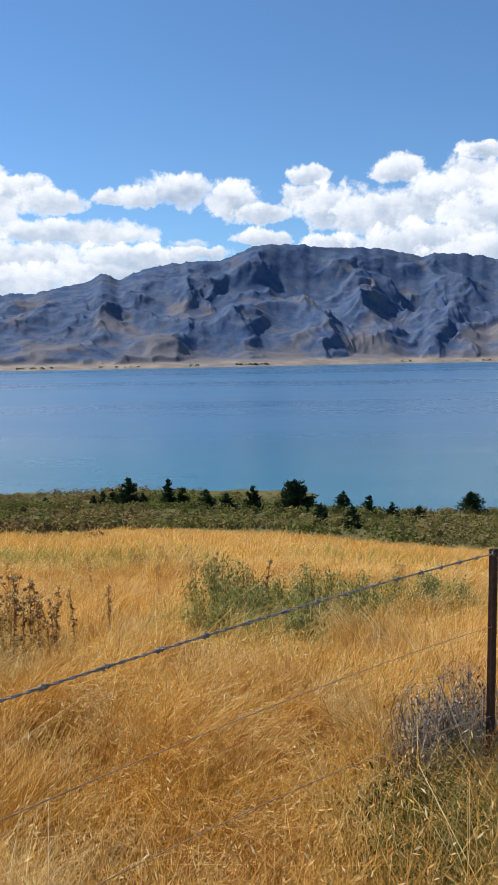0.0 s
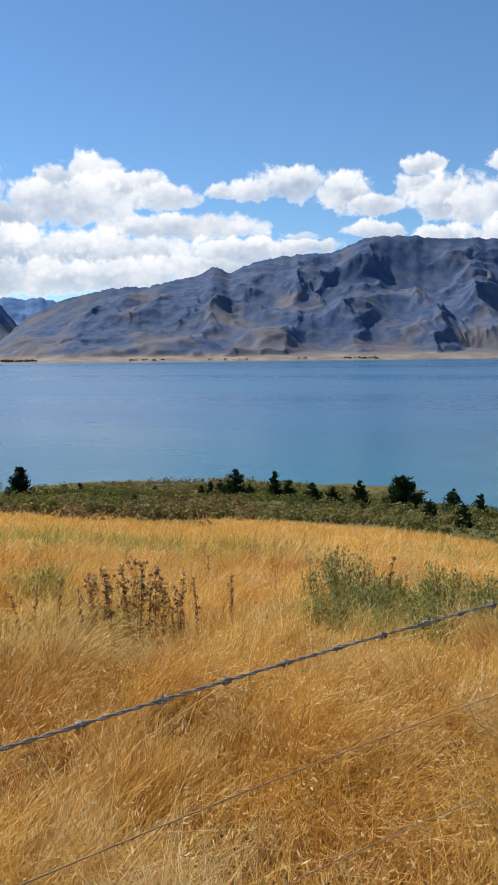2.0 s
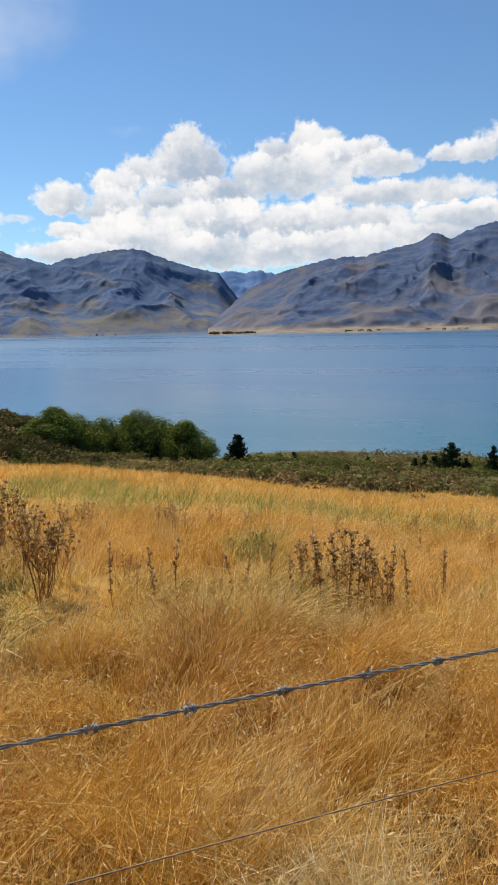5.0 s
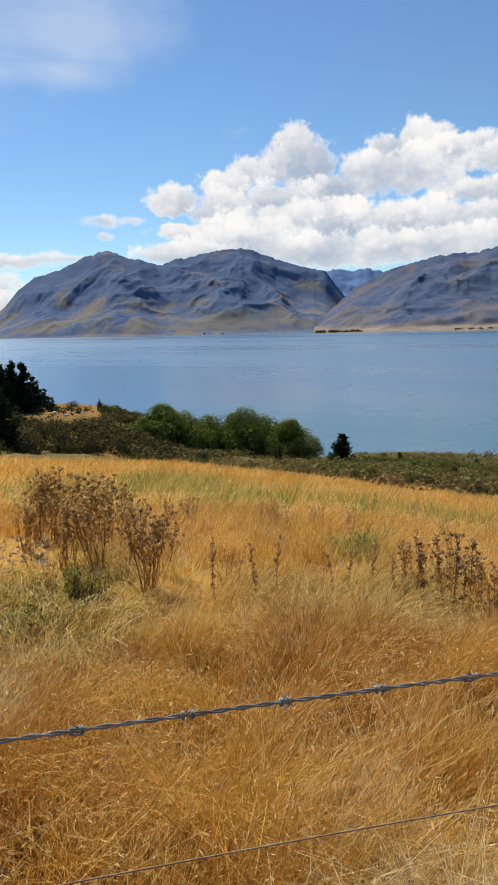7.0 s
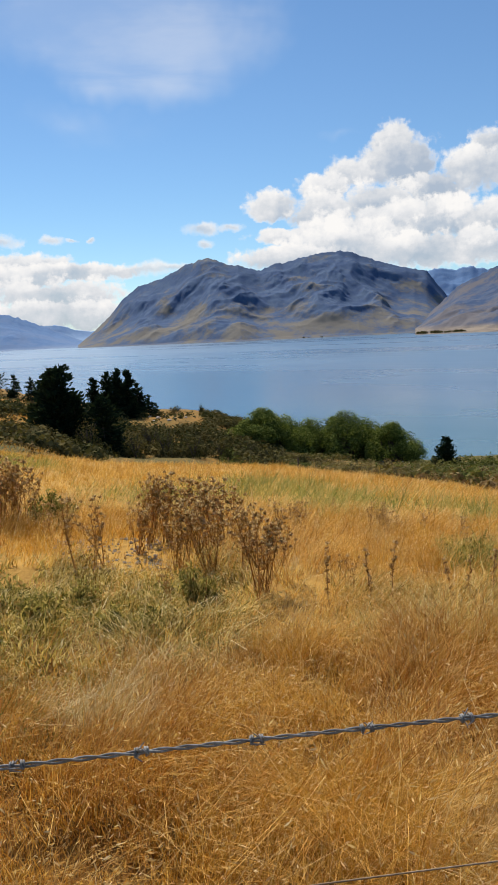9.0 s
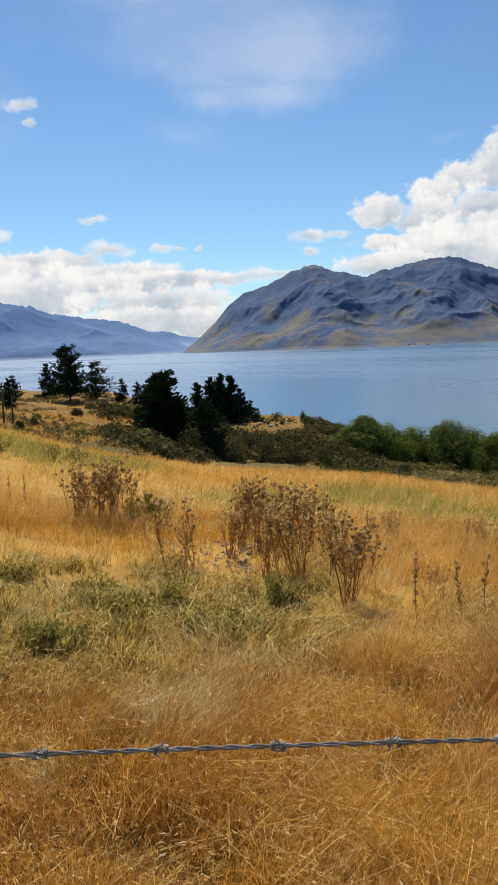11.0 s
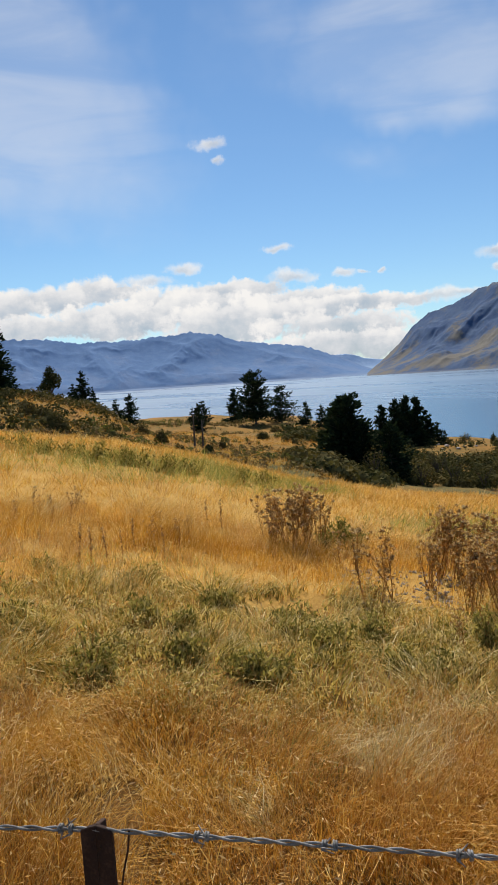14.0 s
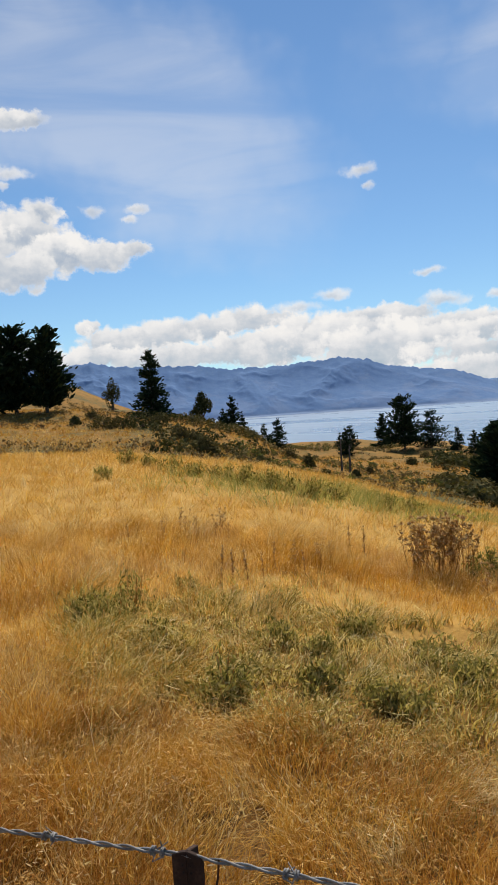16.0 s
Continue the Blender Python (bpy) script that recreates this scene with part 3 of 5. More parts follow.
class Shape:
    """Gathers quads for one mesh."""

    def __init__(self):
        self.v, self.f, self.count = [], [], 0

    def quads(self, corners):
        """corners: n x 4 x 3."""
        corners = np.asarray(corners, float)
        n = len(corners)
        self.v.append(corners.reshape(-1, 3))
        self.f.append(np.arange(n * 4).reshape(n, 4) + self.count)
        self.count += n * 4

    def tube(self, path, radii, sides=6, cap=True):
        """A round bar along a path, with shared rings."""
        path = np.asarray(path, float)
        radii = np.broadcast_to(radii, len(path))
        way = np.gradient(path, axis=0)
        way /= np.linalg.norm(way, axis=1)[:, None] + 1e-9
        side = np.cross(way, (0.12, 0.31, 0.94) if abs(way[0][2]) < 0.9 else (1.0, 0.1, 0.0))
        side /= np.linalg.norm(side, axis=1)[:, None] + 1e-9
        up = np.cross(side, way)
        a = np.linspace(0, 2 * np.pi, sides, endpoint=False)
        ring = path[:, None] + radii[:, None, None] * (np.cos(a)[None, :, None] * side[:, None] + np.sin(a)[None, :, None] * up[:, None])
        self.v.append(ring.reshape(-1, 3))
        self.f.append(grid_faces(len(path), sides, True)[:, ::-1] + self.count)
        self.count += len(path) * sides
        if cap and sides == 4:
            for k in (0, len(path) - 1):
                self.f.append(np.arange(4)[None] + self.count - len(path) * sides + k * 4)
        elif cap:
            for k in (0, len(path) - 1):
                base = self.count - len(path) * sides + k * sides
                self.f.append(np.array([[base, base + i, base + i + 1, base + i + 2] for i in range(1, sides - 2, 2)]))

    def leaves(self, at, size, along=None, ratio=0.5, spread=1.0, facing=None):
        """Small four-cornered leaves at the points, pointing along a direction or anywhere; size: length, a number or one each."""
        at = np.asarray(at, float)
        n = len(at)
        d = rng.normal(size=(n, 3)) * spread
        if along is not None:
            d = d * 0.5 + np.asarray(along)
        d /= np.linalg.norm(d, axis=1)[:, None] + 1e-9
        s = np.cross(d, rng.normal(size=(n, 3)))
        if facing is not None:
            out = np.asarray(facing) + rng.normal(size=(n, 3)) * 0.38
            d = np.cross(out, rng.normal(size=(n, 3)))
            d /= np.linalg.norm(d, axis=1)[:, None] + 1e-9
            s = np.cross(out, d)
        s /= np.linalg.norm(s, axis=1)[:, None] + 1e-9
        size = np.broadcast_to(size, n)[:, None]
        l, w = d * size * 0.5, s * size * 0.5 * ratio
        self.quads(np.stack([at - l, at + w * 1.0 - l * 0.1, at + l, at - w * 1.0 - l * 0.1], 1))

    def make(self, name, mat, parent=None, label="", smooth=True):
        return mesh_object(name, np.concatenate(self.v), np.concatenate(self.f), mat, parent, smooth, label)


def spread_in(n, a0, a1, r0, r1, power=1.0):
    """Random places in a sector; power below 1 crowds them to the near side."""
    r = np.sqrt(r0 ** 2 + (r1 ** 2 - r0 ** 2) * rng.rand(n) ** (1 / power))
    a = np.radians(rng.uniform(a0, a1, n))
    return -np.sin(a) * r, np.cos(a) * r


# ---- materials of the things ----
M_WIRE = plain_mat("galvanised wire", [(0.0, (0.09, 0.078, 0.066)), (0.5, (0.25, 0.23, 0.205)), (1.0, (0.56, 0.53, 0.49))], 60, 0.7, 0.3, 0.001, 0.05, 0.2)
M_OLDWIRE = plain_mat("rusting wire", [(0.0, (0.14, 0.09, 0.05)), (0.5, (0.30, 0.21, 0.13)), (1.0, (0.48, 0.38, 0.27))], 50, 0.75, 0.3, 0.001, 0.1, 0.2)
M_RUST = plain_mat("rusty steel", [(0.0, (0.025, 0.014, 0.010)), (0.5, (0.05, 0.026, 0.017)), (1.0, (0.12, 0.065, 0.042))], 40, 0.85, 0.6, 0.001, 0.2, 0.3)
M_BARK = plain_mat("dark bark", [(0.0, (0.04, 0.03, 0.022)), (1.0, (0.14, 0.11, 0.085))], 8, 0.95, 0.6, 0.02)
M_NEEDLE = leaf_mat("pine needles", [(0.0, (0.010, 0.020, 0.012)), (0.6, (0.022, 0.038, 0.018)), (1.0, (0.045, 0.060, 0.026))], 0.12)
M_NEEDLE2 = leaf_mat("young conifer needles", [(0.0, (0.018, 0.034, 0.018)), (0.6, (0.032, 0.055, 0.024)), (1.0, (0.07, 0.095, 0.04))], 0.15)
M_WILLOW = leaf_mat("willow leaves", [(0.0, (0.045, 0.066, 0.014)), (0.5, (0.118, 0.152, 0.034)), (1.0, (0.34, 0.38, 0.10))], 0.38)
M_SCRUB = leaf_mat("olive scrub leaves", [(0.0, (0.07, 0.082, 0.022)), (0.5, (0.115, 0.13, 0.036)), (1.0, (0.17, 0.175, 0.055))], 0.3, 0.1, [(0.0, (0.14, 0.10, 0.045)), (1.0, (0.26, 0.2, 0.09))], patch_scale=0.05)
M_DARKSCRUB = leaf_mat("dark scrub leaves", [(0.0, (0.032, 0.038, 0.014)), (0.5, (0.058, 0.062, 0.022)), (1.0, (0.105, 0.10, 0.038))], 0.22, 0.12, [(0.0, (0.07, 0.06, 0.022)), (0.5, (0.11, 0.09, 0.035)), (1.0, (0.19, 0.15, 0.06))], patch_scale=0.16)
M_HEATH = leaf_mat("brown heath twigs", [(0.0, (0.11, 0.068, 0.03)), (0.5, (0.2, 0.13, 0.06)), (1.0, (0.34, 0.25, 0.115))], 0.25)
M_THISTLE = leaf_mat("dead thistle", [(0.0, (0.26, 0.13, 0.04)), (0.5, (0.46, 0.255, 0.088)), (1.0, (0.68, 0.45, 0.20))], 0.4)
M_SPIRE = leaf_mat("dark dead stalks", [(0.0, (0.16, 0.08, 0.03)), (0.5, (0.32, 0.18, 0.075)), (1.0, (0.52, 0.33, 0.15))], 0.3)
M_HEADS = leaf_mat("dry seed heads", [(0.0, (0.28, 0.15, 0.06)), (0.5, (0.50, 0.32, 0.15)), (1.0, (0.84, 0.68, 0.44))], 0.4)
M_SAGE = leaf_mat("grey green weed leaves", [(0.0, (0.14, 0.155, 0.05)), (0.5, (0.22, 0.25, 0.095)), (1.0, (0.45, 0.46, 0.21))], 0.4)
M_WEED = leaf_mat("dull green weed leaves", [(0.0, (0.10, 0.095, 0.025)), (0.5, (0.31, 0.265, 0.08)), (1.0, (0.64, 0.52, 0.21))], 0.42)
M_DARKWEED = leaf_mat("dark weed leaves", [(0.0, (0.03, 0.036, 0.011)), (0.5, (0.075, 0.082, 0.024)), (1.0, (0.24, 0.22, 0.08))], 0.3)
M_LICHEN = leaf_mat("grey lichen twigs", [(0.0, (0.08, 0.062, 0.054)), (0.5, (0.22, 0.185, 0.165)), (1.0, (0.58, 0.53, 0.47))], 0.1)
M_SEED = leaf_mat("pale grass heads", [(0.0, (0.60, 0.34, 0.10)), (0.5, (0.76, 0.50, 0.19)), (1.0, (0.88, 0.72, 0.42))], 0.4)
M_GRAVEL = plain_mat("grey gravel", [(0.0, (0.20, 0.155, 0.105)), (1.0, (0.46, 0.38, 0.28))], 20, 0.95, 0.4, 0.01)
M_ROCK = plain_mat("pale stone", [(0.0, (0.24, 0.21, 0.17)), (1.0, (0.52, 0.47, 0.40))], 4, 0.9, 0.5, 0.03)

# ---- fence along the verge ----
F0, FWAY = Vector((-1.22, 0.41, 0)), Vector((0.93, 1.09, 0)).normalized()


def on_fence(s, z):
    p = F0 + FWAY * s
    return Vector((p.x, p.y, z))


def top_z(s):
    return 1.107 - 0.030 * s - 0.0110 * s * s if s > 0 else 1.107 + 0.012 * s


def low_z(s, drop):
    return top_z(s) - drop - (0.0073 if drop < 0.3 else 0.023) * s * s * (1 if s > 0 else 0.1)


fence = thing("fence", "low farm fence of barbed wire on rusty steel posts", "fence", kind="")


def steel_post(s, top):
    """A star post: three flanges round a spine, with a sloped top and wire holes."""
    base = on_fence(s, 0)
    g = float(ground_z(base.x, base.y))
    empty = new("post")
    empty.parent = fence
    empty.matrix_basis = Matrix.Translation((base.x, base.y, g - 0.05))
    tagged(empty, "rusty brown steel star post")
    turn = math.atan2(FWAY.y, FWAY.x)
    height = top - g + 0.05
    for k, (angle, width) in enumerate(((turn, 0.0195), (turn + math.pi, 0.0195), (turn + math.pi / 2, 0.024))):
        bm = bmesh.new()
        d, nrm = Vector((math.cos(angle), math.sin(angle), 0)), Vector((-math.sin(angle), math.cos(angle), 0))
        th = 0.0032
        outline = [(0.0, 0.0), (width, 0.0), (width, height - 0.003), (width * 0.45, height + 0.001), (0.0, height + 0.003)]
        front = [bm.verts.new(d * a + nrm * th + Vector((0, 0, z))) for a, z in outline]
        backs = [bm.verts.new(d * a - nrm * th + Vector((0, 0, z))) for a, z in outline]
        bm.faces.new(front)
        bm.faces.new(backs[::-1])
        for i in range(5):
            j = (i + 1) % 5
            bm.faces.new((front[j], front[i], backs[i], backs[j]))
        bmesh.ops.recalc_face_normals(bm, faces=bm.faces)
        bmesh.ops.bevel(bm, geom=list(bm.edges), offset=0.0009, segments=1, affect="EDGES")
        me = bpy.data.meshes.new("flange")
        bm.to_mesh(me)
        bm.free()
        me.materials.append(M_RUST)
        f = new("flange", me)
        f.parent = empty
    for z in (height - 0.018, height - 0.2, height - 0.42):
        sh = Shape()
        o = Vector((-math.sin(turn), math.cos(turn), 0)) * 0.0045
        loop = [Vector((math.cos(q) * 0.007 * math.cos(turn), math.cos(q) * 0.007 * math.sin(turn), z + math.sin(q) * 0.006)) + o * (1 - 2 * (i % 2)) for i, q in enumerate(np.linspace(0, 2 * math.pi, 9))]
        sh.tube(loop, 0.0016, 5)
        sh.make("wire_clip", M_RUST, empty, "twisted wire clip")
    return empty


steel_post(0.0, 1.110)
steel_post(3.32, 0.902)
steel_post(-3.3, 1.08)
# tie hanging beside the near post
tie = Shape()
tie.tube([on_fence(0.040, 1.108), on_fence(0.037, 1.085), on_fence(0.029, 1.055), on_fence(0.025, 1.035)], 0.0014, 6)
tie.make("tie_wire", M_RUST, fence, "loose rusty tie wire")

strands = [Shape(), Shape()]
ss = np.arange(-3.3, 4.6, 0.006)
for k, sh in enumerate(strands):
    ph = ss * 2 * np.pi / 0.062 + k * np.pi
    side = Vector((-FWAY.y, FWAY.x, 0))
    pts = [on_fence(s, top_z(s) + 0.0019 * math.sin(q)) + side * (0.0019 * math.cos(q)) for s, q in zip(ss, ph)]
    sh.tube(pts, 0.0017, 5)
barbed = strands[0].make("barbed_wire", M_WIRE, fence, "twisted grey barbed wire")
strands[1].make("strand", M_WIRE, barbed)
for s in np.concatenate([np.arange(0.13, 4.5, 0.144), np.arange(-0.04, -3.2, -0.147)]):
    s = float(s) + rng.uniform(-0.004, 0.004)
    c = on_fence(s, top_z(s))
    side = Vector((-FWAY.y, FWAY.x, 0))
    sh = Shape()
    for e in (-1, 1):
        coil = [c + FWAY * (e * 0.004 + 0.006 * q / 12 * e) + (side * math.cos(q * 1.1) + Vector((0, 0, math.sin(q * 1.1)))) * 0.0052 for q in range(10)]
        a = rng.uniform(0, 6.28)
        out = (side * math.cos(a) + Vector((0, 0, math.sin(a))) + FWAY * rng.uniform(-0.5, 0.5)).normalized()
        coil = [c + out * 0.013] + coil + [c - (out + FWAY * 0.4 * e) * 0.013]
        sh.tube(coil, np.array([0.0006] + [0.0015] * (len(coil) - 2) + [0.0006]), 5)
    sh.make("barb", M_WIRE, barbed)
for drop in (0.208, 0.40):
    sh = Shape()
    sh.tube([on_fence(s, low_z(s, drop)) for s in np.arange(-3.3, 4.6, 0.1)], 0.0012, 6)
    sh.make("plain_wire", M_OLDWIRE, fence, "smooth grey fence wire")

# ---- trees ----
def conifer(h, w, seed, tiers=16, droop=0.25, dense=1.0, mat=None, lean=0.0, shape=0.9, bare=0.08, size=None, flat=0.0):
    """A trunk, whorls of limbs and sprays of needles; shape: how fast it narrows; flat: broken rounded head."""
    r = np.random.RandomState(seed)
    trunk, limbs, crown = Shape(), Shape(), Shape()
    zz = np.linspace(0, 1, 9)
    sway = np.cumsum(r.normal(0, 0.006 * h, (9, 2)), 0) + np.stack([zz * lean * h, zz * 0], 1)
    spine = np.column_stack([sway, zz * h * 0.98])
    trunk.tube(spine, 0.022 * h * (1.02 - zz * 0.95) + 0.01, 7)
    size = size or 0.066 * h + 0.13
    dense = dense * 2.7
    for t in range(tiers):
        u = bare + (1 - bare) * (t + r.uniform(-0.3, 0.3)) / tiers
        u = min(max(u, bare), 0.985)
        reach = 0.5 * w * ((1 - u) ** shape * (1 - flat) + flat * math.sqrt(max(0.0, 1 - (u * 1.25 - 0.35) ** 2)) * 0.9) + 0.03 * h * (1 - u) + 0.02 * h
        p0 = np.array([np.interp(u, zz, spine[:, i]) for i in range(3)])
        for b in range(int(5 + 4 * (1 - u))):
            a = r.uniform(0, 2 * np.pi)
            l = reach * r.uniform(0.55, 1.2)
            rise = (0.35 - 1.1 * (1 - u) * droop * 2) + r.normal(0, 0.12)
            tip = p0 + np.array([np.cos(a) * l, np.sin(a) * l, l * rise])
            midp = (p0 + tip) / 2 + np.array([0, 0, -0.08 * l])
            if l > 0.15 * w:
                limbs.tube([p0, midp, tip], [0.012 * l + 0.012, 0.008 * l + 0.008, 0.004], 4, False)
            k = max(3, int(dense * 11 * l / (0.5 * w) + 4))
            q = r.uniform(0.15, 1.05, k)
            at = p0 + (tip - p0) * q[:, None] + r.normal(0, 0.06 * l + 0.03 * h * 0.4, (k, 3))
            along = np.tile((tip - p0) / (l + 1e-6), (k, 1)) + np.array([0, 0, 0.3])
            crown.leaves(at, size * r.uniform(0.6, 1.25, k), along, 0.42, 0.8)
    topk = 14
    at = np.column_stack([r.normal(0, 0.02 * h, (topk, 2)) + spine[-1, :2], h * r.uniform(0.9, 1.0, topk)])
    crown.leaves(at, size * 0.7, np.tile((0, 0, 1.2), (topk, 1)), 0.3)
    return trunk, limbs, crown, mat or M_NEEDLE


def plant_conifer(az, r, h, w, label, name="conifer", category="tree", group="", **kw):
    seed = int(abs(az) * 100 + r)
    x, y = polar(az, r).xy
    ob = thing(name, label, category, (x, y, float(ground_z(x, y)) - 0.1), group)
    trunk, limbs, crown, mat = conifer(h + 0.1, w, seed, **kw)
    t = trunk.make("trunk", M_BARK, ob)
    if limbs.count:
        tagged(limbs.make("branch", M_BARK, t), kind="stuff")
    crown.make("crown", mat, ob, "dark needle crown")
    return ob


def plant_broadleaf(az, r, h, w, label, name="willow", group="", lobes=46, mat=None, count=21000, leaf=0.30, trunk_share=0.14):
    """A short trunk with forking limbs under a crown of lobes, each a shell of leaves."""
    seed = np.random.RandomState(int(abs(az) * 77 + r))
    x, y = polar(az, r).xy
    ob = thing(name, label, "tree", (x, y, float(ground_z(x, y)) - 0.1), group)
    trunk, limbs, crown = Shape(), Shape(), Shape()
    fork = np.array([0, 0, h * trunk_share])
    trunk.tube([(0, 0, 0), (0.03 * h, 0, h * trunk_share * 0.5), fork], [0.05 * h, 0.04 * h, 0.032 * h], 8)
    for k in range(lobes):
        a = 2 * np.pi * k / lobes + seed.uniform(-0.3, 0.3)
        ring = seed.uniform(0.0, 1.0) ** 0.55 * (1.15 if lobes > 20 else 1.0) if k else 0.0
        c = np.array([np.cos(a) * ring * w * 0.34, np.sin(a) * ring * w * 0.34, h * (0.75 - 0.58 * ring ** 1.5 * seed.uniform(0.5, 1.05) + seed.uniform(-0.04, 0.04))])
        rad = np.array([w * seed.uniform(0.09, 0.17)] * 2 + [h * seed.uniform(0.10, 0.20)]) * (1.0 if lobes > 20 else 1.5)
        limbs.tube([fork, (fork + c) / 2 + seed.normal(0, 0.03 * h, 3), c], [0.022 * h, 0.014 * h, 0.005 * h], 5, False)
        m = count // lobes
        d = seed.normal(size=(m, 3))
        d /= np.linalg.norm(d, axis=1)[:, None]
        at = c + d * rad * (seed.uniform(0.7, 1.06, m))[:, None] * (1 + 0.18 * fbm(d[:, 0] * 3 + k, d[:, 2] * 3, 2))[:, None]
        low = at[:, 2] > 0.03 * h
        at, d = at[low], d[low]
        crown.leaves(at, leaf * seed.uniform(0.6, 1.3, len(at)), None, 0.6, facing=d + (0, 0, 0.25))
    t = trunk.make("trunk", M_BARK, ob)
    tagged(limbs.make("branch", M_BARK, t), kind="stuff")
    crown.make("crown", mat or M_WILLOW, ob, "full leafy crown")
    return ob


SHORE = "small dark conifer among scrub above the lake"
for az, r, h, w, tiers in ((10.9, 112, 1.9, 1.3, 9), (10.2, 110, 2.2, 1.6, 9), (9.1, 105, 3.6, 3.2, 14), (8.0, 104, 1.8, 1.2, 8), (6.2, 100, 3.3, 1.5, 13), (5.1, 99, 2.4, 2.0, 10),
                           (3.3, 98, 2.2, 2.0, 10), (1.8, 97, 2.0, 2.2, 9), (-0.1, 96, 3.0, 2.1, 12), (-6.8, 92, 2.2, 1.8, 9), (-8.7, 92, 2.1, 1.8, 9), (21.6, 112, 2.2, 1.2, 9), (20.4, 112, 2.3, 1.3, 9),
                           (-5.2, 70, 1.8, 1.6, 9), (-7.5, 62, 1.6, 1.3, 8), (-10.4, 96, 1.8, 1.8, 9), (-12.3, 99, 1.6, 1.6, 8), (15.0, 118, 1.5, 1.0, 8), (11.6, 112, 1.5, 1.0, 8)):
    plant_conifer(az, r, h * 1.2, w * 1.2, SHORE, "young_conifer", group="young conifers above the shore", tiers=tiers, mat=M_NEEDLE2, droop=0.05, shape=0.75, dense=1.5, bare=0.03)
plant_conifer(-3.3, 94, 4.3, 4.3, "broad dark bushy conifer standing in the scrub", "young_conifer", tiers=20, mat=M_NEEDLE2, droop=0.0, shape=0.5, dense=2.2, bare=0.02)
plant_conifer(-16.0, 118, 3.4, 4.0, "broad dark conifer at the edge of the lake", "young_conifer", tiers=15, mat=M_NEEDLE2, droop=0.05, shape=0.6, dense=1.8, bare=0.04)
plant_conifer(24.6, 132, 5.4, 4.0, "lone dark conifer on the lake shore", "young_conifer", tiers=17, mat=M_NEEDLE, droop=0.05, shape=0.6, dense=1.8, bare=0.05)

WILL = "round green willow tree on the lake shore"
for az, r, h, w in ((38.0, 128, 7.4, 12), (36.2, 132, 7.8, 13), (34.4, 134, 8.0, 13), (31.9, 133, 11.0, 13), (30.2, 136, 9.6, 12), (28.4, 131, 9.0, 12)):
    plant_broadleaf(az, r, h, w, WILL, group="willows on the shore")

PINE = "dark pine standing against the lake"
for az, r, h, w, kw in (
        (62.9, 200, 6.6, 5.6, dict(tiers=12, shape=0.7)), (63.6, 205, 4.5, 4.0, dict(tiers=10)),
        (60.5, 205, 9.4, 6.0, dict(tiers=16, droop=0.3)),
        (59.0, 192, 13.6, 8.4, dict(tiers=15, flat=0.55, bare=0.14, droop=0.12, dense=1.2)),
        (57.1, 198, 9.6, 9.4, dict(tiers=14, shape=0.65, droop=0.12)),
        (55.3, 186, 5.6, 4.4, dict(tiers=11)), (54.2, 182, 5.4, 4.6, dict(tiers=11)), (53.4, 176, 6.0, 5.0, dict(tiers=12)),
        (52.3, 112, 10.4, 7.6, dict(tiers=20, shape=0.55, dense=2.0, droop=0.05, bare=0.03)), (53.2, 116, 8.4, 5.0, dict(tiers=16, shape=0.6, dense=1.8, bare=0.03)),
        (51.4, 110, 7.0, 4.6, dict(tiers=15, shape=0.6, dense=1.8, bare=0.03)),
        (49.4, 108, 7.8, 6.4, dict(tiers=16, shape=0.55, dense=2.0, bare=0.03)), (48.8, 150, 9.0, 5.0, dict(tiers=16, shape=0.75, dense=1.6)), (48.1, 151, 9.8, 5.0, dict(tiers=16, shape=0.75, dense=1.6)), (47.4, 152, 9.6, 5.0, dict(tiers=16, shape=0.75, dense=1.6)),
        (49.8, 156, 8.0, 5.0, dict(tiers=14, shape=0.7, dense=1.6)), (46.8, 154, 7.2, 4.6, dict(tiers=14, shape=0.75, dense=1.6)), (46.0, 156, 4.8, 4.6, dict(tiers=10, dense=1.5)), (45.5, 158, 3.0, 2.6, dict(tiers=9)),
        (68.2, 170, 6.6, 5.2, dict(tiers=12, shape=0.7)), (69.0, 168, 4.4, 3.4, dict(tiers=10)), (63.2, 168, 5.6, 3.2, dict(tiers=12)),
        (71.4, 128, 5.6, 3.6, dict(tiers=11, shape=0.7, bare=0.15)), (70.6, 132, 3.6, 2.6, dict(tiers=9)), (72.0, 130, 3.4, 3.0, dict(tiers=9))):
    plant_conifer(az, r, h, w, PINE, "pine_tree", group="pines above the lake", **kw)
plant_conifer(77.0, 112, 10.2, 5.0, "tall dark layered fir on a low hill", "fir_tree", tiers=17, droop=0.22, shape=0.8, dense=1.3, bare=0.06, size=0.7)
plant_conifer(86.6, 123, 13.4, 8.0, "huge dark pine beside the golden hill", "pine_tree", group="big pines", tiers=17, flat=0.7, dense=2.0, bare=0.1, droop=0.05, size=1.0)
plant_conifer(84.5, 121, 12.8, 6.6, "huge dark pine beside the golden hill", "pine_tree", group="big pines", tiers=17, flat=0.6, dense=2.0, bare=0.1, droop=0.05, size=1.0)
plant_conifer(88.4, 120, 12.4, 7.0, "huge dark pine beside the golden hill", "pine_tree", group="big pines", tiers=16, flat=0.6, dense=2.0, bare=0.1, droop=0.05, size=1.0)
plant_broadleaf(73.5, 136, 5.6, 4.4, "round dark tree on the ridge of a hill", "round_tree", lobes=8, mat=M_DARKSCRUB, count=2400, leaf=0.36, trunk_share=0.12)
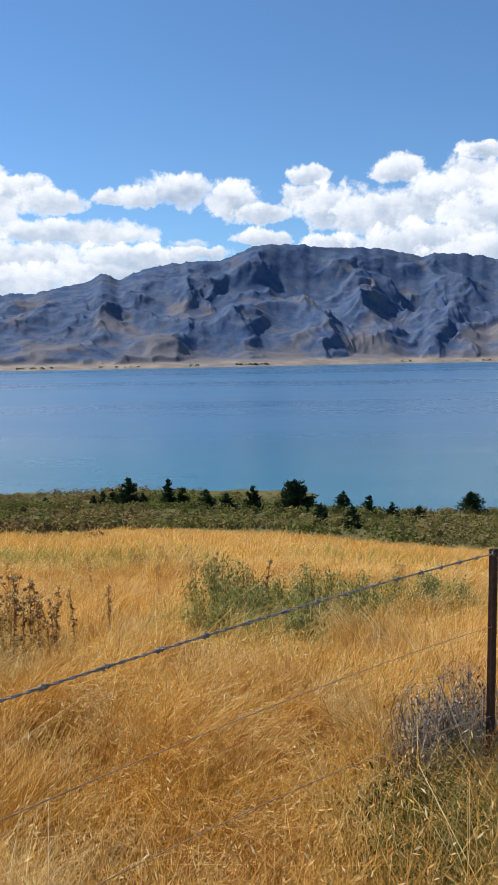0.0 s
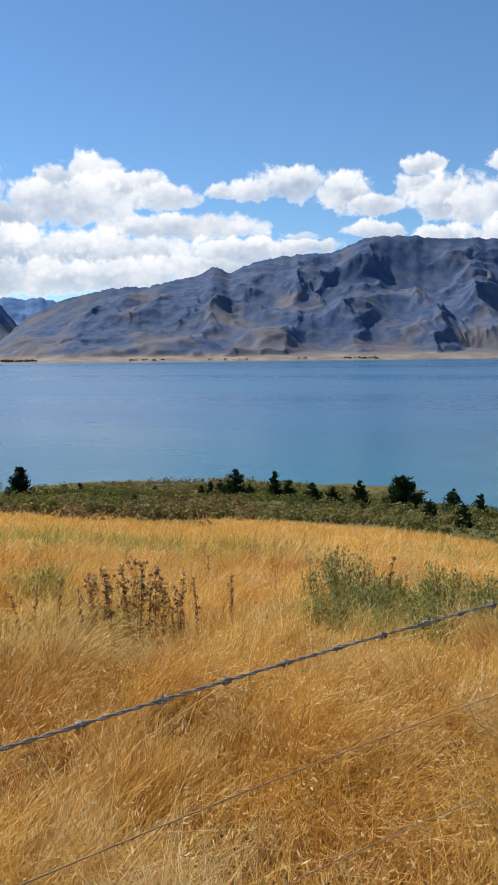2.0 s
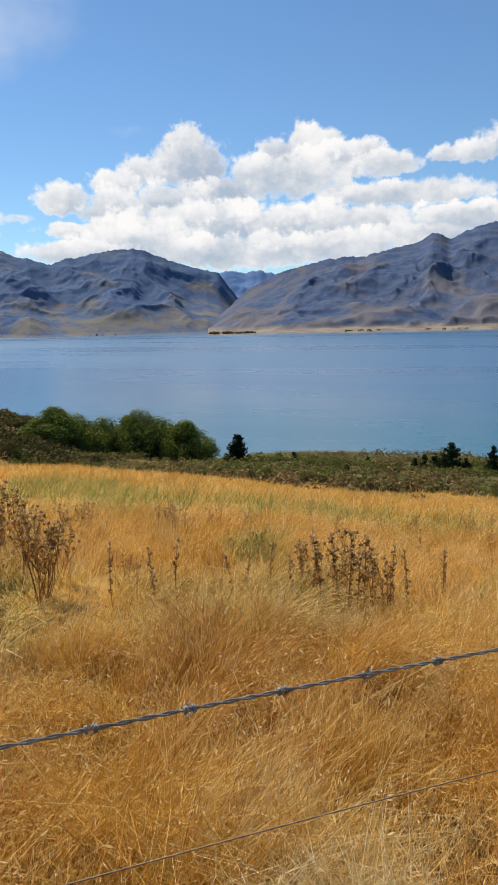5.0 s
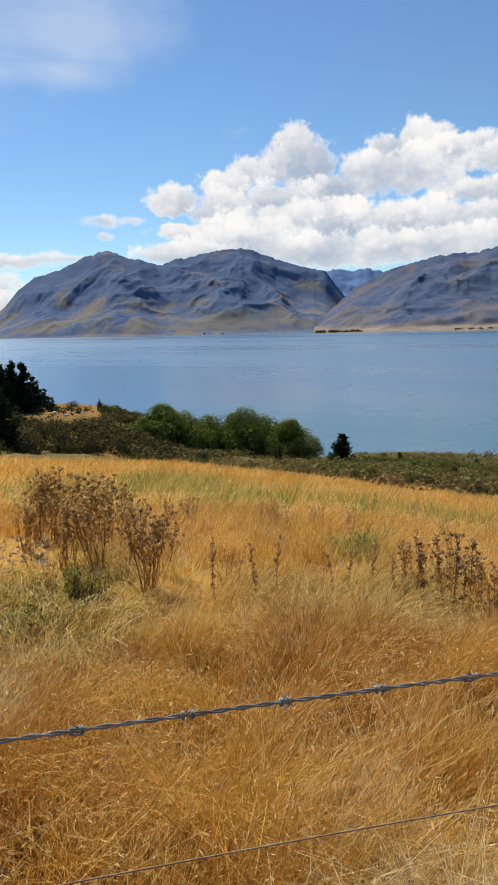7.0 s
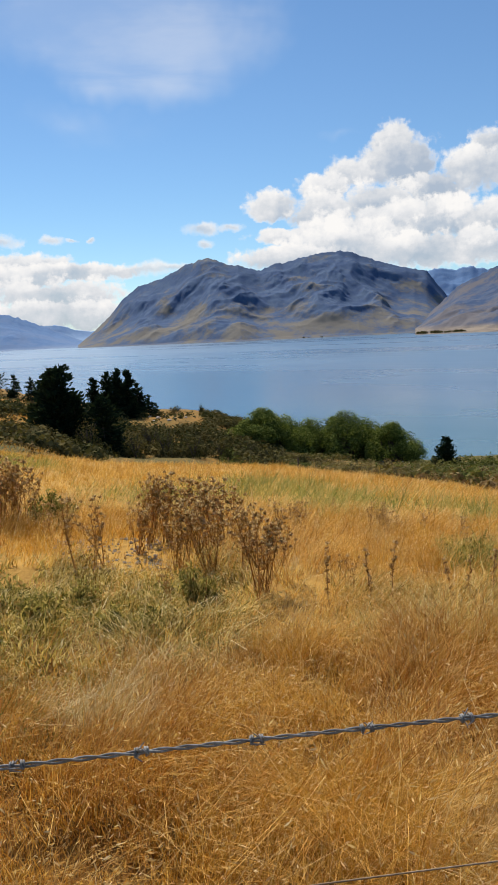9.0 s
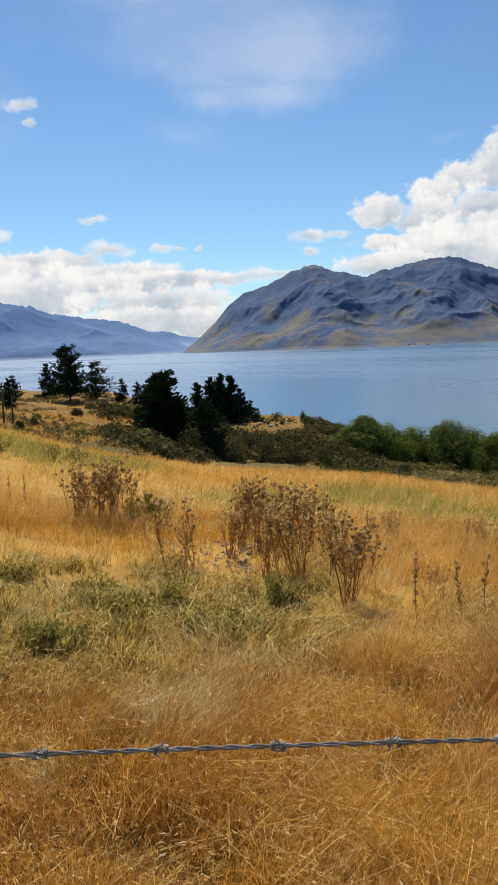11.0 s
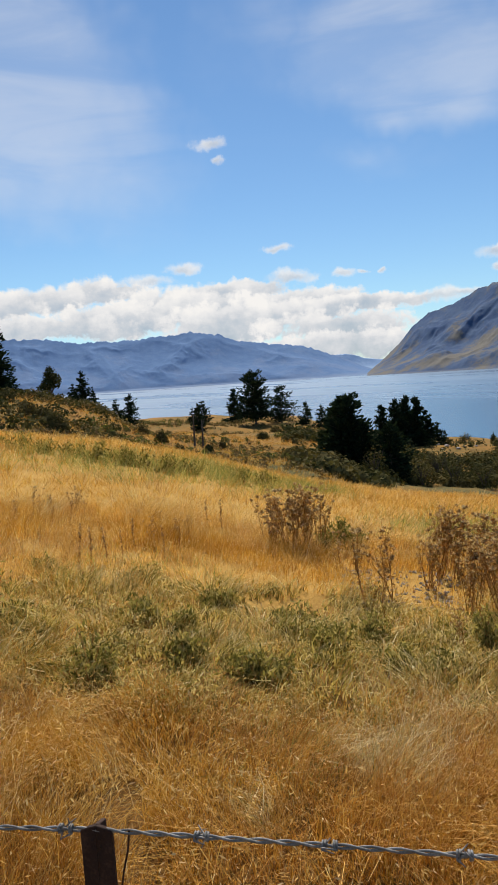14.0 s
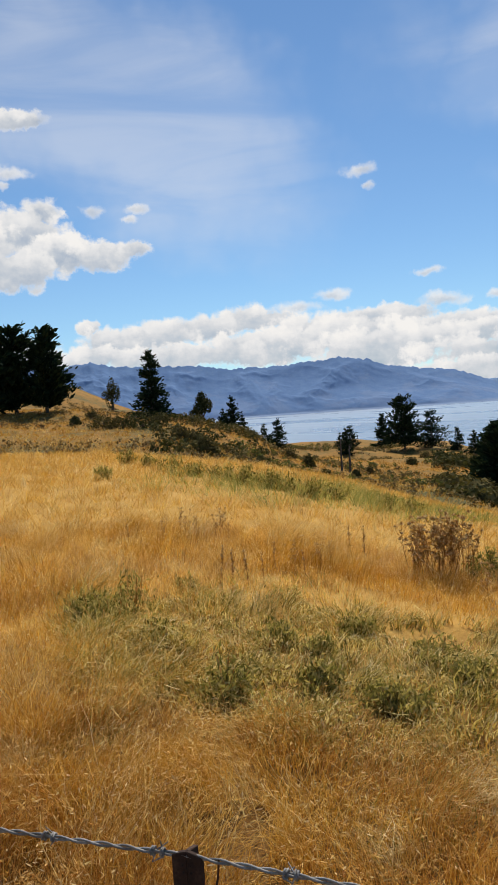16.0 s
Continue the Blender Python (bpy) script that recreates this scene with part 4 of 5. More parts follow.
plant_broadleaf(79.9, 150, 6.6, 3.8, "slender grey-green tree below the golden hill", "slender_tree", lobes=7, mat=M_DARKSCRUB, count=1500, leaf=0.34, trunk_share=0.3)

# two bare trunks in the gully
for az, r, h in ((63.6, 104, 4.4), (63.0, 103, 3.8)):
    x, y = polar(az, r).xy
    ob = thing("dead_tree", "bare blackened tree trunk standing in the gully", "dead tree", (x, y, float(ground_z(x, y)) - 0.1))
    sh = Shape()
    sh.tube([(0, 0, 0), (0.06, 0.02, h * 0.5), (0.02, 0.05, h)], [0.16, 0.11, 0.05], 7)
    t = sh.make("trunk", M_BARK, ob)
    sh = Shape()
    for q in (0.55, 0.7, 0.82, 0.9):
        a = rng.uniform(0, 6.28)
        sh.tube([(0.04, 0.03, h * q), (0.35 * math.cos(a), 0.35 * math.sin(a), h * q + 0.15), (0.6 * math.cos(a), 0.6 * math.sin(a), h * q + 0.5)], [0.035, 0.025, 0.01], 5)
    tagged(sh.make("branch", M_BARK, t), kind="stuff")

# a marker stake in the field
x, y = polar(35.4, 42).xy
ob = thing("marker_stake", "short dark wooden stake in the golden field", "stake", (x, y, float(ground_z(x, y)) - 0.1))
sh = Shape()
sh.tube([(0, 0, 0), (0, 0, 0.75), (0, 0, 0.8)], [0.045, 0.045, 0.02], 6)
sh.make("stake", M_BARK, ob)

# ---- single bushes on the slopes ----
def bush(name, az, r, h, w, label, mat, group="", leaf=None, count=500):
    x, y = polar(az, r).xy
    ob = thing(name, label, "bush", (x, y, float(ground_z(x, y)) - 0.05), group)
    stems, crown = Shape(), Shape()
    for k in range(9):
        a, l = rng.uniform(0, 6.28), rng.uniform(0.2, 0.42) * w
        stems.tube([(0, 0, 0), (l * 0.4 * math.cos(a), l * 0.4 * math.sin(a), h * 0.4), (l * math.cos(a), l * math.sin(a), h * rng.uniform(0.6, 0.9))],
                   [0.02 * h + 0.004, 0.014 * h + 0.003, 0.003], 5, False)
    d = rng.normal(size=(count, 3))
    d /= np.linalg.norm(d, axis=1)[:, None]
    d[:, 2] = np.abs(d[:, 2])
    lump = 1 + 0.3 * fbm(d[:, 0] * 2.5 + az, d[:, 1] * 2.5 + d[:, 2] * 2, 2)
    at = d * np.array([w / 2, w / 2, h]) * (rng.uniform(0.35, 1.05, count) ** 0.5 * lump)[:, None] * 0.95
    crown.leaves(at, (leaf or 0.14 * h) * rng.uniform(0.6, 1.4, count), None, 0.6, facing=d)
    tagged(stems.make("stem", M_BARK, ob), kind="stuff")
    tagged(crown.make("foliage", mat, ob), kind="stuff")
    return ob


for az, r, h, w in ((80.6, 96, 1.7, 4.2), (79.2, 95, 2.0, 4.0), (77.8, 94, 2.3, 4.4), (76.6, 96, 1.8, 3.0), (75.2, 84, 1.9, 2.6), (74.2, 82, 1.6, 2.2), (73.4, 71, 2.2, 2.1), (82.6, 100, 1.2, 1.6), (81.4, 106, 1.5, 2.2),
                    (61.6, 104, 1.2, 1.2), (66.0, 100, 1.8, 2.0), (64.8, 90, 1.2, 1.6), (67.4, 108, 1.6, 2.4), (62.6, 96, 1.0, 1.3), (57.6, 150, 2.0, 3.0), (55.2, 140, 2.2, 3.4), (58.6, 130, 1.6, 2.4),
                    (45.0, 106, 4.6, 4.4), (43.0, 106, 3.8, 3.8), (41.0, 107, 2.8, 3.8), (39.0, 108, 3.0, 4.2), (47.2, 104, 4.0, 4.4), (46.0, 112, 4.4, 5.0), (50.6, 100, 4.2, 4.2), (53.6, 92, 2.6, 3.4), (52.0, 90, 2.0, 3.4),
                    (44.1, 172, 2.2, 3.6), (42.2, 180, 2.6, 1.6), (35.0, 104, 1.4, 1.6), (39.6, 182, 2.4, 4.0), (41.2, 178, 2.0, 3.0)):
    bush("bush", az, r, h, w, "dense dark green bush on the rough slope", M_DARKSCRUB, "bushes on the slopes", count=700, leaf=0.26)

for k in range(34):
    az, r = rng.uniform(-19, 4) if k < 24 else rng.uniform(4, 26), rng.uniform(78, 118)
    bush("bush", az, r, rng.uniform(0.8, 1.7), rng.uniform(1.0, 2.2), "rounded olive bush standing out of the scrub", M_SCRUB if k % 3 else M_DARKSCRUB, "bushes in the scrub", count=220, leaf=0.2)

# ---- scrub and heath: what nobody could count ----
def scrub(name, places, mat, label, h0, h1, per=26, leaf=0.3):
    x, y = places
    n = len(x)
    h = rng.uniform(h0, h1, n)
    w = h * rng.uniform(1.1, 1.9, n)
    z = ground_z(x, y)
    keep = z > LAKE + 0.3
    x, y, z, h, w = (q[keep] for q in (x, y, z, h, w))
    n = len(x)
    d = rng.normal(size=(n, per, 3))
    d /= np.linalg.norm(d, axis=2)[:, :, None]
    d[:, :, 2] = np.abs(d[:, :, 2])
    at = np.stack([x, y, z], 1)[:, None] + d * np.stack([w / 2, w / 2, h], 1)[:, None] * (rng.uniform(0.5, 1.1, (n, per)) ** 0.5)[:, :, None]
    sh = Shape()
    sh.leaves(at.reshape(-1, 3), (np.repeat(h, per) * 0.25 + leaf * 0.6) * rng.uniform(0.6, 1.3, n * per), None, 0.65, facing=d.reshape(-1, 3) + (0, 0, 0.2))
    return tagged(sh.make(name, mat, smooth=False), label, "scrub", kind="stuff")


def patchy(x, y, scale, cut):
    keep = fbm(x * scale, y * scale, 3) > cut
    return x[keep], y[keep]


def open_top(x, y):
    """Leaves the golden top of the knoll bare."""
    r, a = np.hypot(x, y), np.degrees(np.arctan2(-x, y))
    keep = (np.hypot((a - 45.3) / 3.3, (r - 152) / 21) > 1) | (rng.rand(len(x)) < 0.08)
    return x[keep], y[keep]


scrub("scrub", patchy(*spread_in(8200, -30, 33, 49, 140), 0.22, -0.22), M_SCRUB, "low olive-green scrub between field and lake", 0.35, 1.15, 20, 0.14)
scrub("heath", patchy(*spread_in(420, 11, 22, 44, 54), 0.12, -0.05), M_HEATH, "brown heath reaching into the golden field", 0.4, 0.95, 26, 0.12)
scrub("scrub", spread_in(900, 3, 22, 98, 128), M_SCRUB, "olive scrub along the brow above the shore", 0.4, 1.2, 18, 0.16)
scrub("scrub", patchy(*spread_in(1700, 33, 41, 62, 135), 0.06, -0.4), M_SCRUB, "low olive-green scrub below the field", 0.35, 0.9, 20)
scrub("heath", patchy(*spread_in(1600, 8, 30, 47, 110), 0.045, 0.12), M_HEATH, "patches of brown heath in the scrub", 0.3, 0.8, 18, 0.2)
scrub("thicket", open_top(*patchy(*spread_in(1500, 36.5, 50, 96, 158), 0.05, -0.5)), M_DARKSCRUB, "dense dark green thicket on the knoll by the lake", 0.7, 1.8, 30, 0.26)
scrub("thicket", patchy(*spread_in(260, 37, 42, 158, 205), 0.05, -0.2), M_DARKSCRUB, "dark thicket at the end of the knoll", 0.9, 2.0, 28, 0.32)
scrub("thicket", patchy(*spread_in(620, 50, 57, 72, 150), 0.05, -0.25), M_DARKSCRUB, "dense dark green thicket in the gully", 0.8, 2.0, 26, 0.4)
scrub("scrub", patchy(*spread_in(2600, 55, 71, 70, 260), 0.05, -0.05), M_SCRUB, "olive scrub scattered over golden ground", 0.4, 1.1, 18, 0.3)
scrub("heath", patchy(*spread_in(5200, 54, 92, 55, 190), 0.05, -0.05), M_HEATH, "brown and grey heath on the dry slopes", 0.25, 0.8, 16, 0.18)
scrub("scrub", patchy(*spread_in(420, 69, 77, 70, 125), 0.08, -0.1), M_DARKSCRUB, "green scrub on the flank of the hill", 0.4, 1.2, 22, 0.3)
scrub("scrub", patchy(*spread_in(300, 82, 100, 225, 260), 0.03, -0.2), M_DARKSCRUB, "dark scrub along the crest of the hill", 0.8, 1.8, 20, 0.5)

# far shore: belts of trees on the flats
x, y = [], []
for a0, a1, count in ((23, 26.4, 60), (-1.6, 0.9, 44), (3.6, 4.4, 12), (14.0, 16.6, 16), (-14.2, -13.3, 6), (-12, -10.6, 5), (-17.5, -15, 8), (8, 12, 12), (33, 35, 5)):
    a = rng.uniform(a0, a1, count)
    r = np.interp(a, (-34, -17, 0, 15, 27, 39), (2600, 2500, 2150, 2000, 2180, 2710)) + rng.uniform(6, 45, count)
    x.extend(-np.sin(np.radians(a)) * r)
    y.extend(np.cos(np.radians(a)) * r)
sh = Shape()
for px_, py_ in zip(x, y):
    d = rng.normal(size=(60, 3))
    d /= np.linalg.norm(d, axis=1)[:, None]
    s = rng.uniform(2.5, 6.5)
    sh.leaves(np.array([px_, py_, LAKE + 2 + s * 0.55]) + d * np.array([s * 0.8, s * 0.8, s * 0.55]), s * 0.45, None, 0.7)
tagged(sh.make("shelter_belt", M_DARKSCRUB, smooth=False), "dark belts of trees along the far shore", "trees", kind="stuff")

# pale stones on the knoll; the three by the willows stand in for an unidentified pale shape
for az, r, s in ((46.0, 150, 0.35), (45.4, 148, 0.5), (44.9, 152, 0.4), (44.6, 146, 0.45), (45.7, 145, 0.3), (43.4, 156, 0.4), (44.2, 150, 0.3), (29.0, 127, 0.7), (29.6, 127, 0.8), (28.4, 127, 0.6)):
    x, y = polar(az, r).xy
    bm = bmesh.new()
    bmesh.ops.create_icosphere(bm, subdivisions=2, radius=s)
    for v in bm.verts:
        v.co += v.co.normalized() * 0.3 * s * noise.noise(v.co * 1.3 / s + Vector((az, r, 0)))
        v.co.z *= 0.5
    me = bpy.data.meshes.new("boulder")
    bm.to_mesh(me)
    bm.free()
    me.materials.append(M_ROCK)
    ob = new("boulder", me)
    ob.location = (x, y, float(ground_z(x, y)) + 0.35 * s)
    tagged(ob, "pale weathered boulder lying in the scrub", "rock", "pale boulders")

# ---- the field: dead thistles, weeds, shrubs ----
def stalk(sh, p0, p1, r0, bend=0.05, n=5):
    p0, p1 = np.array(p0, float), np.array(p1, float)
    q = np.linspace(0, 1, n)[:, None]
    off = rng.normal(0, bend, 3) * np.linalg.norm(p1 - p0)
    pts = p0 + (p1 - p0) * q + off * np.sin(q * np.pi)
    sh.tube(pts, r0 * (1 - 0.65 * q[:, 0]), 4, False)
    return pts


def seed_head(sh, at, s):
    """A spiky ball: short quads round a point, opening upwards."""
    n = 16
    d = rng.normal(size=(n, 3))
    d[:, 2] = np.abs(d[:, 2]) + 0.2
    d /= np.linalg.norm(d, axis=1)[:, None]
    sh.leaves(np.asarray(at) + d * s * 0.4, s * 1.0, d * 2.2, 0.5, 0.6)


def thistle(kind):
    """One metre tall, to be scaled. spire: one knobbly stalk; fork: branching; clump: many stems with flat pale tops."""
    ob = thing("dry_thistle", {"spire": "single brown dead thistle stalk with dark seed heads", "fork": "branching brown dead thistle with prickly seed heads",
                               "clump": "thick clump of dead brown stems with pale seed heads"}[kind], "thistle", group="dead thistles in the field")
    stem, leaf, heads = Shape(), Shape(), Shape()
    stems = {"spire": 1, "fork": 2, "clump": 17}[kind]
    for k in range(stems):
        a, lean = rng.uniform(0, 6.28), (0.05 if kind == "spire" else 0.12 if kind == "fork" else rng.uniform(0.04, 0.34))
        h = 1.0 if k == 0 else rng.uniform(0.65, 0.98)
        top = (lean * math.cos(a), lean * math.sin(a), h)
        base = rng.normal(0, 0.012 if kind != "clump" else 0.05, 3) * (1, 1, 0)
        pts = stalk(stem, base, top, 0.012 if kind == "spire" else 0.009 if kind == "fork" else 0.0058, 0.04, 8)
        seed_head(heads, pts[-1], 0.06)
        q = rng.uniform(0.12, 0.95, 34 if kind == "spire" else 20 if kind == "fork" else 3)
        at = np.array([[np.interp(u, np.linspace(0, 1, 8), pts[:, i]) for i in range(3)] for u in q])
        leaf.leaves(at + rng.normal(0, 0.016, at.shape), rng.uniform(0.04, 0.085, len(q)) * (1.35 if kind == "spire" else 1.0), np.column_stack([rng.normal(0, 1, (len(q), 2)), rng.uniform(-0.9, 0.5, len(q))]), 0.32)
        for b in range({"spire": 6, "fork": 7, "clump": 3}[kind]):
            u = rng.uniform(0.45, 0.95)
            p = [np.interp(u, np.linspace(0, 1, 8), pts[:, i]) for i in range(3)]
            l = {"spire": rng.uniform(0.03, 0.09), "fork": rng.uniform(0.14, 0.3), "clump": rng.uniform(0.08, 0.2)}[kind]
            b_a = rng.uniform(0, 6.28)
            e = (p[0] + l * 0.55 * math.cos(b_a), p[1] + l * 0.55 * math.sin(b_a), min(p[2] + l * 0.95, 1.02))
            bp = stalk(stem, p, e, 0.004, 0.1, 4)
            seed_head(heads, bp[-1], 0.046 if kind == "clump" else 0.05)
            if kind != "spire":
                leaf.leaves(bp[1:3] + rng.normal(0, 0.01, (2, 3)), 0.06, None, 0.3)
    skin = M_SPIRE if kind == "spire" else M_THISTLE
    stem.make("stem", skin, ob)
    tagged(leaf.make("dry_leaves", skin, ob), kind="stuff")
    tagged(heads.make("inflorescence", M_HEADS, ob, "pale dry seed heads"), kind="stuff")
    return ob


def at_place(x, y, h, lean=0.06, dz=-0.04):
    return pose(x, y, float(ground_z(x, y)) + dz, rng.normal(0, lean) * 57, rng.normal(0, lean) * 57, rng.uniform(0, 360)) @ Matrix.Diagonal((h * rng.uniform(0.85, 1.15), h * rng.uniform(0.85, 1.15), h, 1))


def strew(build, places):
    """Builds variants and copies them to the places (bearing, distance, height)."""
    kinds = [build() for _ in range(3)]
    todo = list(enumerate(places))
    first = {}
    for i, (az, r, h) in todo:
        x, y = polar(az, r).xy
        m = at_place(x, y, h)
        if i % 3 in first:
            copy_thing(kinds[i % 3], m)
        else:
            first[i % 3] = m
    for k, ob in enumerate(kinds):
        ob.matrix_basis = first[k]


strew(lambda: thistle("spire"), [(34.8, 5.8, 0.53), (31.7, 5.9, 0.50), (30.2, 5.9, 0.55), (26.0, 6.0, 0.42), (25.2, 5.9, 0.45), (23.2, 5.9, 0.5), (14.6, 5.7, 0.55), (13.4, 6.0, 0.5), (10.7, 6.2, 0.5),
                                   (63.1, 11.3, 0.5), (62.2, 11.1, 0.55), (68.5, 9.3, 0.36), (72.5, 8.3, 0.46), (71.6, 8.4, 0.4), (70.4, 8.3, 0.42), (69.4, 8.6, 0.36), (3.0, 7.6, 0.66), (-1.0, 6.9, 0.62), (0.2, 7.0, 0.5),
                                   (17.0, 5.6, 0.5), (78.8, 11.0, 0.32), (66.5, 8.8, 0.4), (19.8, 8.4, 0.4), (12.0, 9.0, 0.45), (19.7, 5.6, 0.64), (18.6, 5.9, 0.6), (17.9, 5.6, 0.66), (16.5, 5.8, 0.6), (20.6, 5.7, 0.56), (15.9, 5.9, 0.58), (14.9, 5.6, 0.5), (21.8, 5.6, 0.48)])
strew(lambda: thistle("fork"), [(39.8, 5.9, 0.74), (38.4, 6.6, 0.62), (33.0, 6.1, 0.42), (52.4, 7.3, 0.74), (50.6, 7.6, 0.72), (51.4, 7.4, 0.55), (43.7, 7.4, 0.84), (42.4, 8.0, 0.8), (37.5, 8.8, 0.55), (41.0, 6.8, 0.6), (75.0, 11.0, 0.5),
                                 (72.8, 10.8, 0.55), (76.4, 10.8, 0.36), (74.0, 11.0, 0.4), (64.5, 10.0, 0.4), (65.4, 9.6, 0.36), (66.9, 9.4, 0.4), (71.8, 11.2, 0.42), (21.4, 5.8, 0.5), (20.8, 6.0, 0.48), (18.0, 5.6, 0.58), (16.2, 5.8, 0.5), (14.9, 5.5, 0.5),
                                 (65.2, 10.7, 0.34), (66.4, 10.5, 0.36), (8.8, 11.0, 0.5), (6.6, 11.4, 0.5), (-11.0, 9.2, 0.5), (54.0, 9.0, 0.5), (46.2, 5.6, 0.4), (35.8, 9.2, 0.5), (24.6, 8.8, 0.45), (19.2, 5.7, 0.6), (17.2, 5.9, 0.62), (15.4, 5.7, 0.5)]
      + [(float(a), float(r), float(h)) for a, r, h in zip(rng.uniform(2, 34, 26), rng.uniform(8.5, 12.5, 26), rng.uniform(0.28, 0.5, 26))])
strew(lambda: thistle("clump"), [(57.6, 9.9, 0.88), (56.6, 10.0, 0.95), (58.6, 10.2, 0.84), (55.6, 10.4, 0.85), (47.1, 9.2, 0.8), (45.8, 9.0, 0.84), (44.6, 8.8, 0.8), (42.6, 8.4, 0.84), (46.4, 10.0, 0.76), (41.6, 9.0, 0.74), (40.2, 7.6, 0.6),
                                  (45.2, 7.2, 0.7), (43.0, 7.0, 0.76), (39.4, 6.2, 0.66), (36.4, 9.6, 0.45), (30.0, 10.0, 0.4), (47.8, 8.6, 0.6)])


def feathery(az, r, h, w, label, mat, name="green_bush", leaf=0.035, count=2600, spikes=14):
    """A soft bush of many upright stems with narrow leaves."""
    x, y = polar(az, r).xy
    ob = thing(name, label, "bush", (x, y, float(ground_z(x, y)) - 0.03))
    stems, foliage = Shape(), Shape()
    n = max(spikes, 6)
    per = count // n
    for k in range(n):
        a, l = rng.uniform(0, 6.28), w * 0.5 * rng.uniform(0, 1) ** 0.6
        hh = h * rng.uniform(0.6, 1.05) * (1 - 0.35 * (l / (w * 0.5)) ** 2)
        top = np.array([l * math.cos(a), l * math.sin(a), hh])
        base = top * (0.45, 0.45, 0) + rng.normal(0, 0.02, 3) * (1, 1, 0)
        pts = stalk(stems, base, top, 0.006, 0.06, 6)
        q = rng.uniform(0.05, 1.0, per)
        at = np.column_stack([np.interp(q, np.linspace(0, 1, 6), pts[:, i]) for i in range(3)]) + rng.normal(0, 0.035 * (w / 0.5) ** 0.7, (per, 3))
        at[:, 2] = np.maximum(at[:, 2], 0.01)
        foliage.leaves(at, leaf * rng.uniform(0.6, 1.5, per), np.tile((0, 0, 0.9), (per, 1)) + rng.normal(0, 0.5, (per, 3)), 0.3)
    tagged(stems.make("stem", M_THISTLE, ob), kind="stuff")
    tagged(foliage.make("foliage", mat, ob), kind="stuff")
    return ob


SAGE = "soft grey-green bush growing in the dry grass"
feathery(2.2, 7.3, 0.68, 0.7, SAGE, M_SAGE, count=4200, spikes=26)
feathery(1.0, 6.7, 0.46, 0.6, SAGE, M_SAGE, count=3000, spikes=22)
feathery(3.6, 6.4, 0.34, 0.4, SAGE, M_SAGE, count=2000, spikes=16)
feathery(-5.0, 6.9, 0.6, 0.75, SAGE, M_SAGE, count=4000, spikes=26)
feathery(-7.6, 6.8, 0.55, 0.7, SAGE, M_SAGE, count=3600, spikes=24)
feathery(-4.0, 6.3, 0.36, 0.5, SAGE, M_SAGE, count=2600, spikes=20)
feathery(-13.0, 8.2, 0.46, 0.5, SAGE, M_SAGE, count=2600, spikes=20)
feathery(-2.0, 7.4, 0.42, 0.6, SAGE, M_SAGE, count=2600, spikes=20)
feathery(-10.6, 8.0, 0.4, 0.55, SAGE, M_SAGE, count=2400, spikes=18)
feathery(-15.5, 8.6, 0.36, 0.5, SAGE, M_SAGE, count=2000, spikes=16)
DULL = "low dull green weed clump in the grass"
for az, r, h, w in ((79.7, 6.9, 0.5, 0.72), (81.4, 7.0, 0.34, 0.5), (72.0, 4.9, 0.34, 0.4), (66.0, 5.1, 0.22, 0.4), (55.8, 5.6, 0.28, 0.42), (60.0, 4.9, 0.2, 0.36), (74.8, 8.0, 0.22, 0.25), (44.7, 5.8, 0.34, 0.34), (43.6, 5.9, 0.26, 0.3),
                    (61.5, 4.9, 0.2, 0.34), (52.8, 5.9, 0.24, 0.36), (65.7, 6.0, 0.2, 0.28), (50.8, 5.3, 0.18, 0.3), (68.4, 6.2, 0.2, 0.36), (57.8, 6.4, 0.22, 0.4), (63.0, 6.8, 0.2, 0.4), (48.0, 5.2, 0.18, 0.3), (77.0, 6.0, 0.24, 0.36),
                    (24.4, 8.2, 0.3, 0.8)):
    feathery(az, r, h, w, DULL, M_WEED, "weed_clump", 0.04, 1300, 14)
for k in range(34):
    az, r = rng.uniform(43, 78), rng.uniform(4.4, 7.8)
    feathery(az, r, rng.uniform(0.08, 0.17), rng.uniform(0.3, 0.6), "flat mat of grey-green weeds among straw", M_CURL if k % 3 else M_WEED, "weed_mat", 0.035, 600, 14)
for az, r, h in ((54.2, 10.6, 0.55), (53.4, 10.9, 0.45)):
    feathery(az, r, h, 0.5, "bright green leafy weed beside dead stems", M_GREEN, "green_weed", 0.06, 1400, 18)
# long green stems standing out of the grass farther off
for az, r, h in ((79.0, 34, 0.7), (77.4, 33, 0.6), (76.0, 30, 0.8), (74.2, 28, 0.6), (72.4, 27, 0.7), (70.6, 25, 0.7), (69.2, 24, 0.7), (67.8, 24, 0.6), (66.0, 23, 0.7), (64.2, 24, 0.6), (60.5, 24, 0.6), (58.6, 26, 0.7), (80.6, 26, 0.5)):
    feathery(az, r, h, h * 1.6, "tall green broom growing in the dry field", M_WEED, "broom_bush", 0.11, 700, 16)

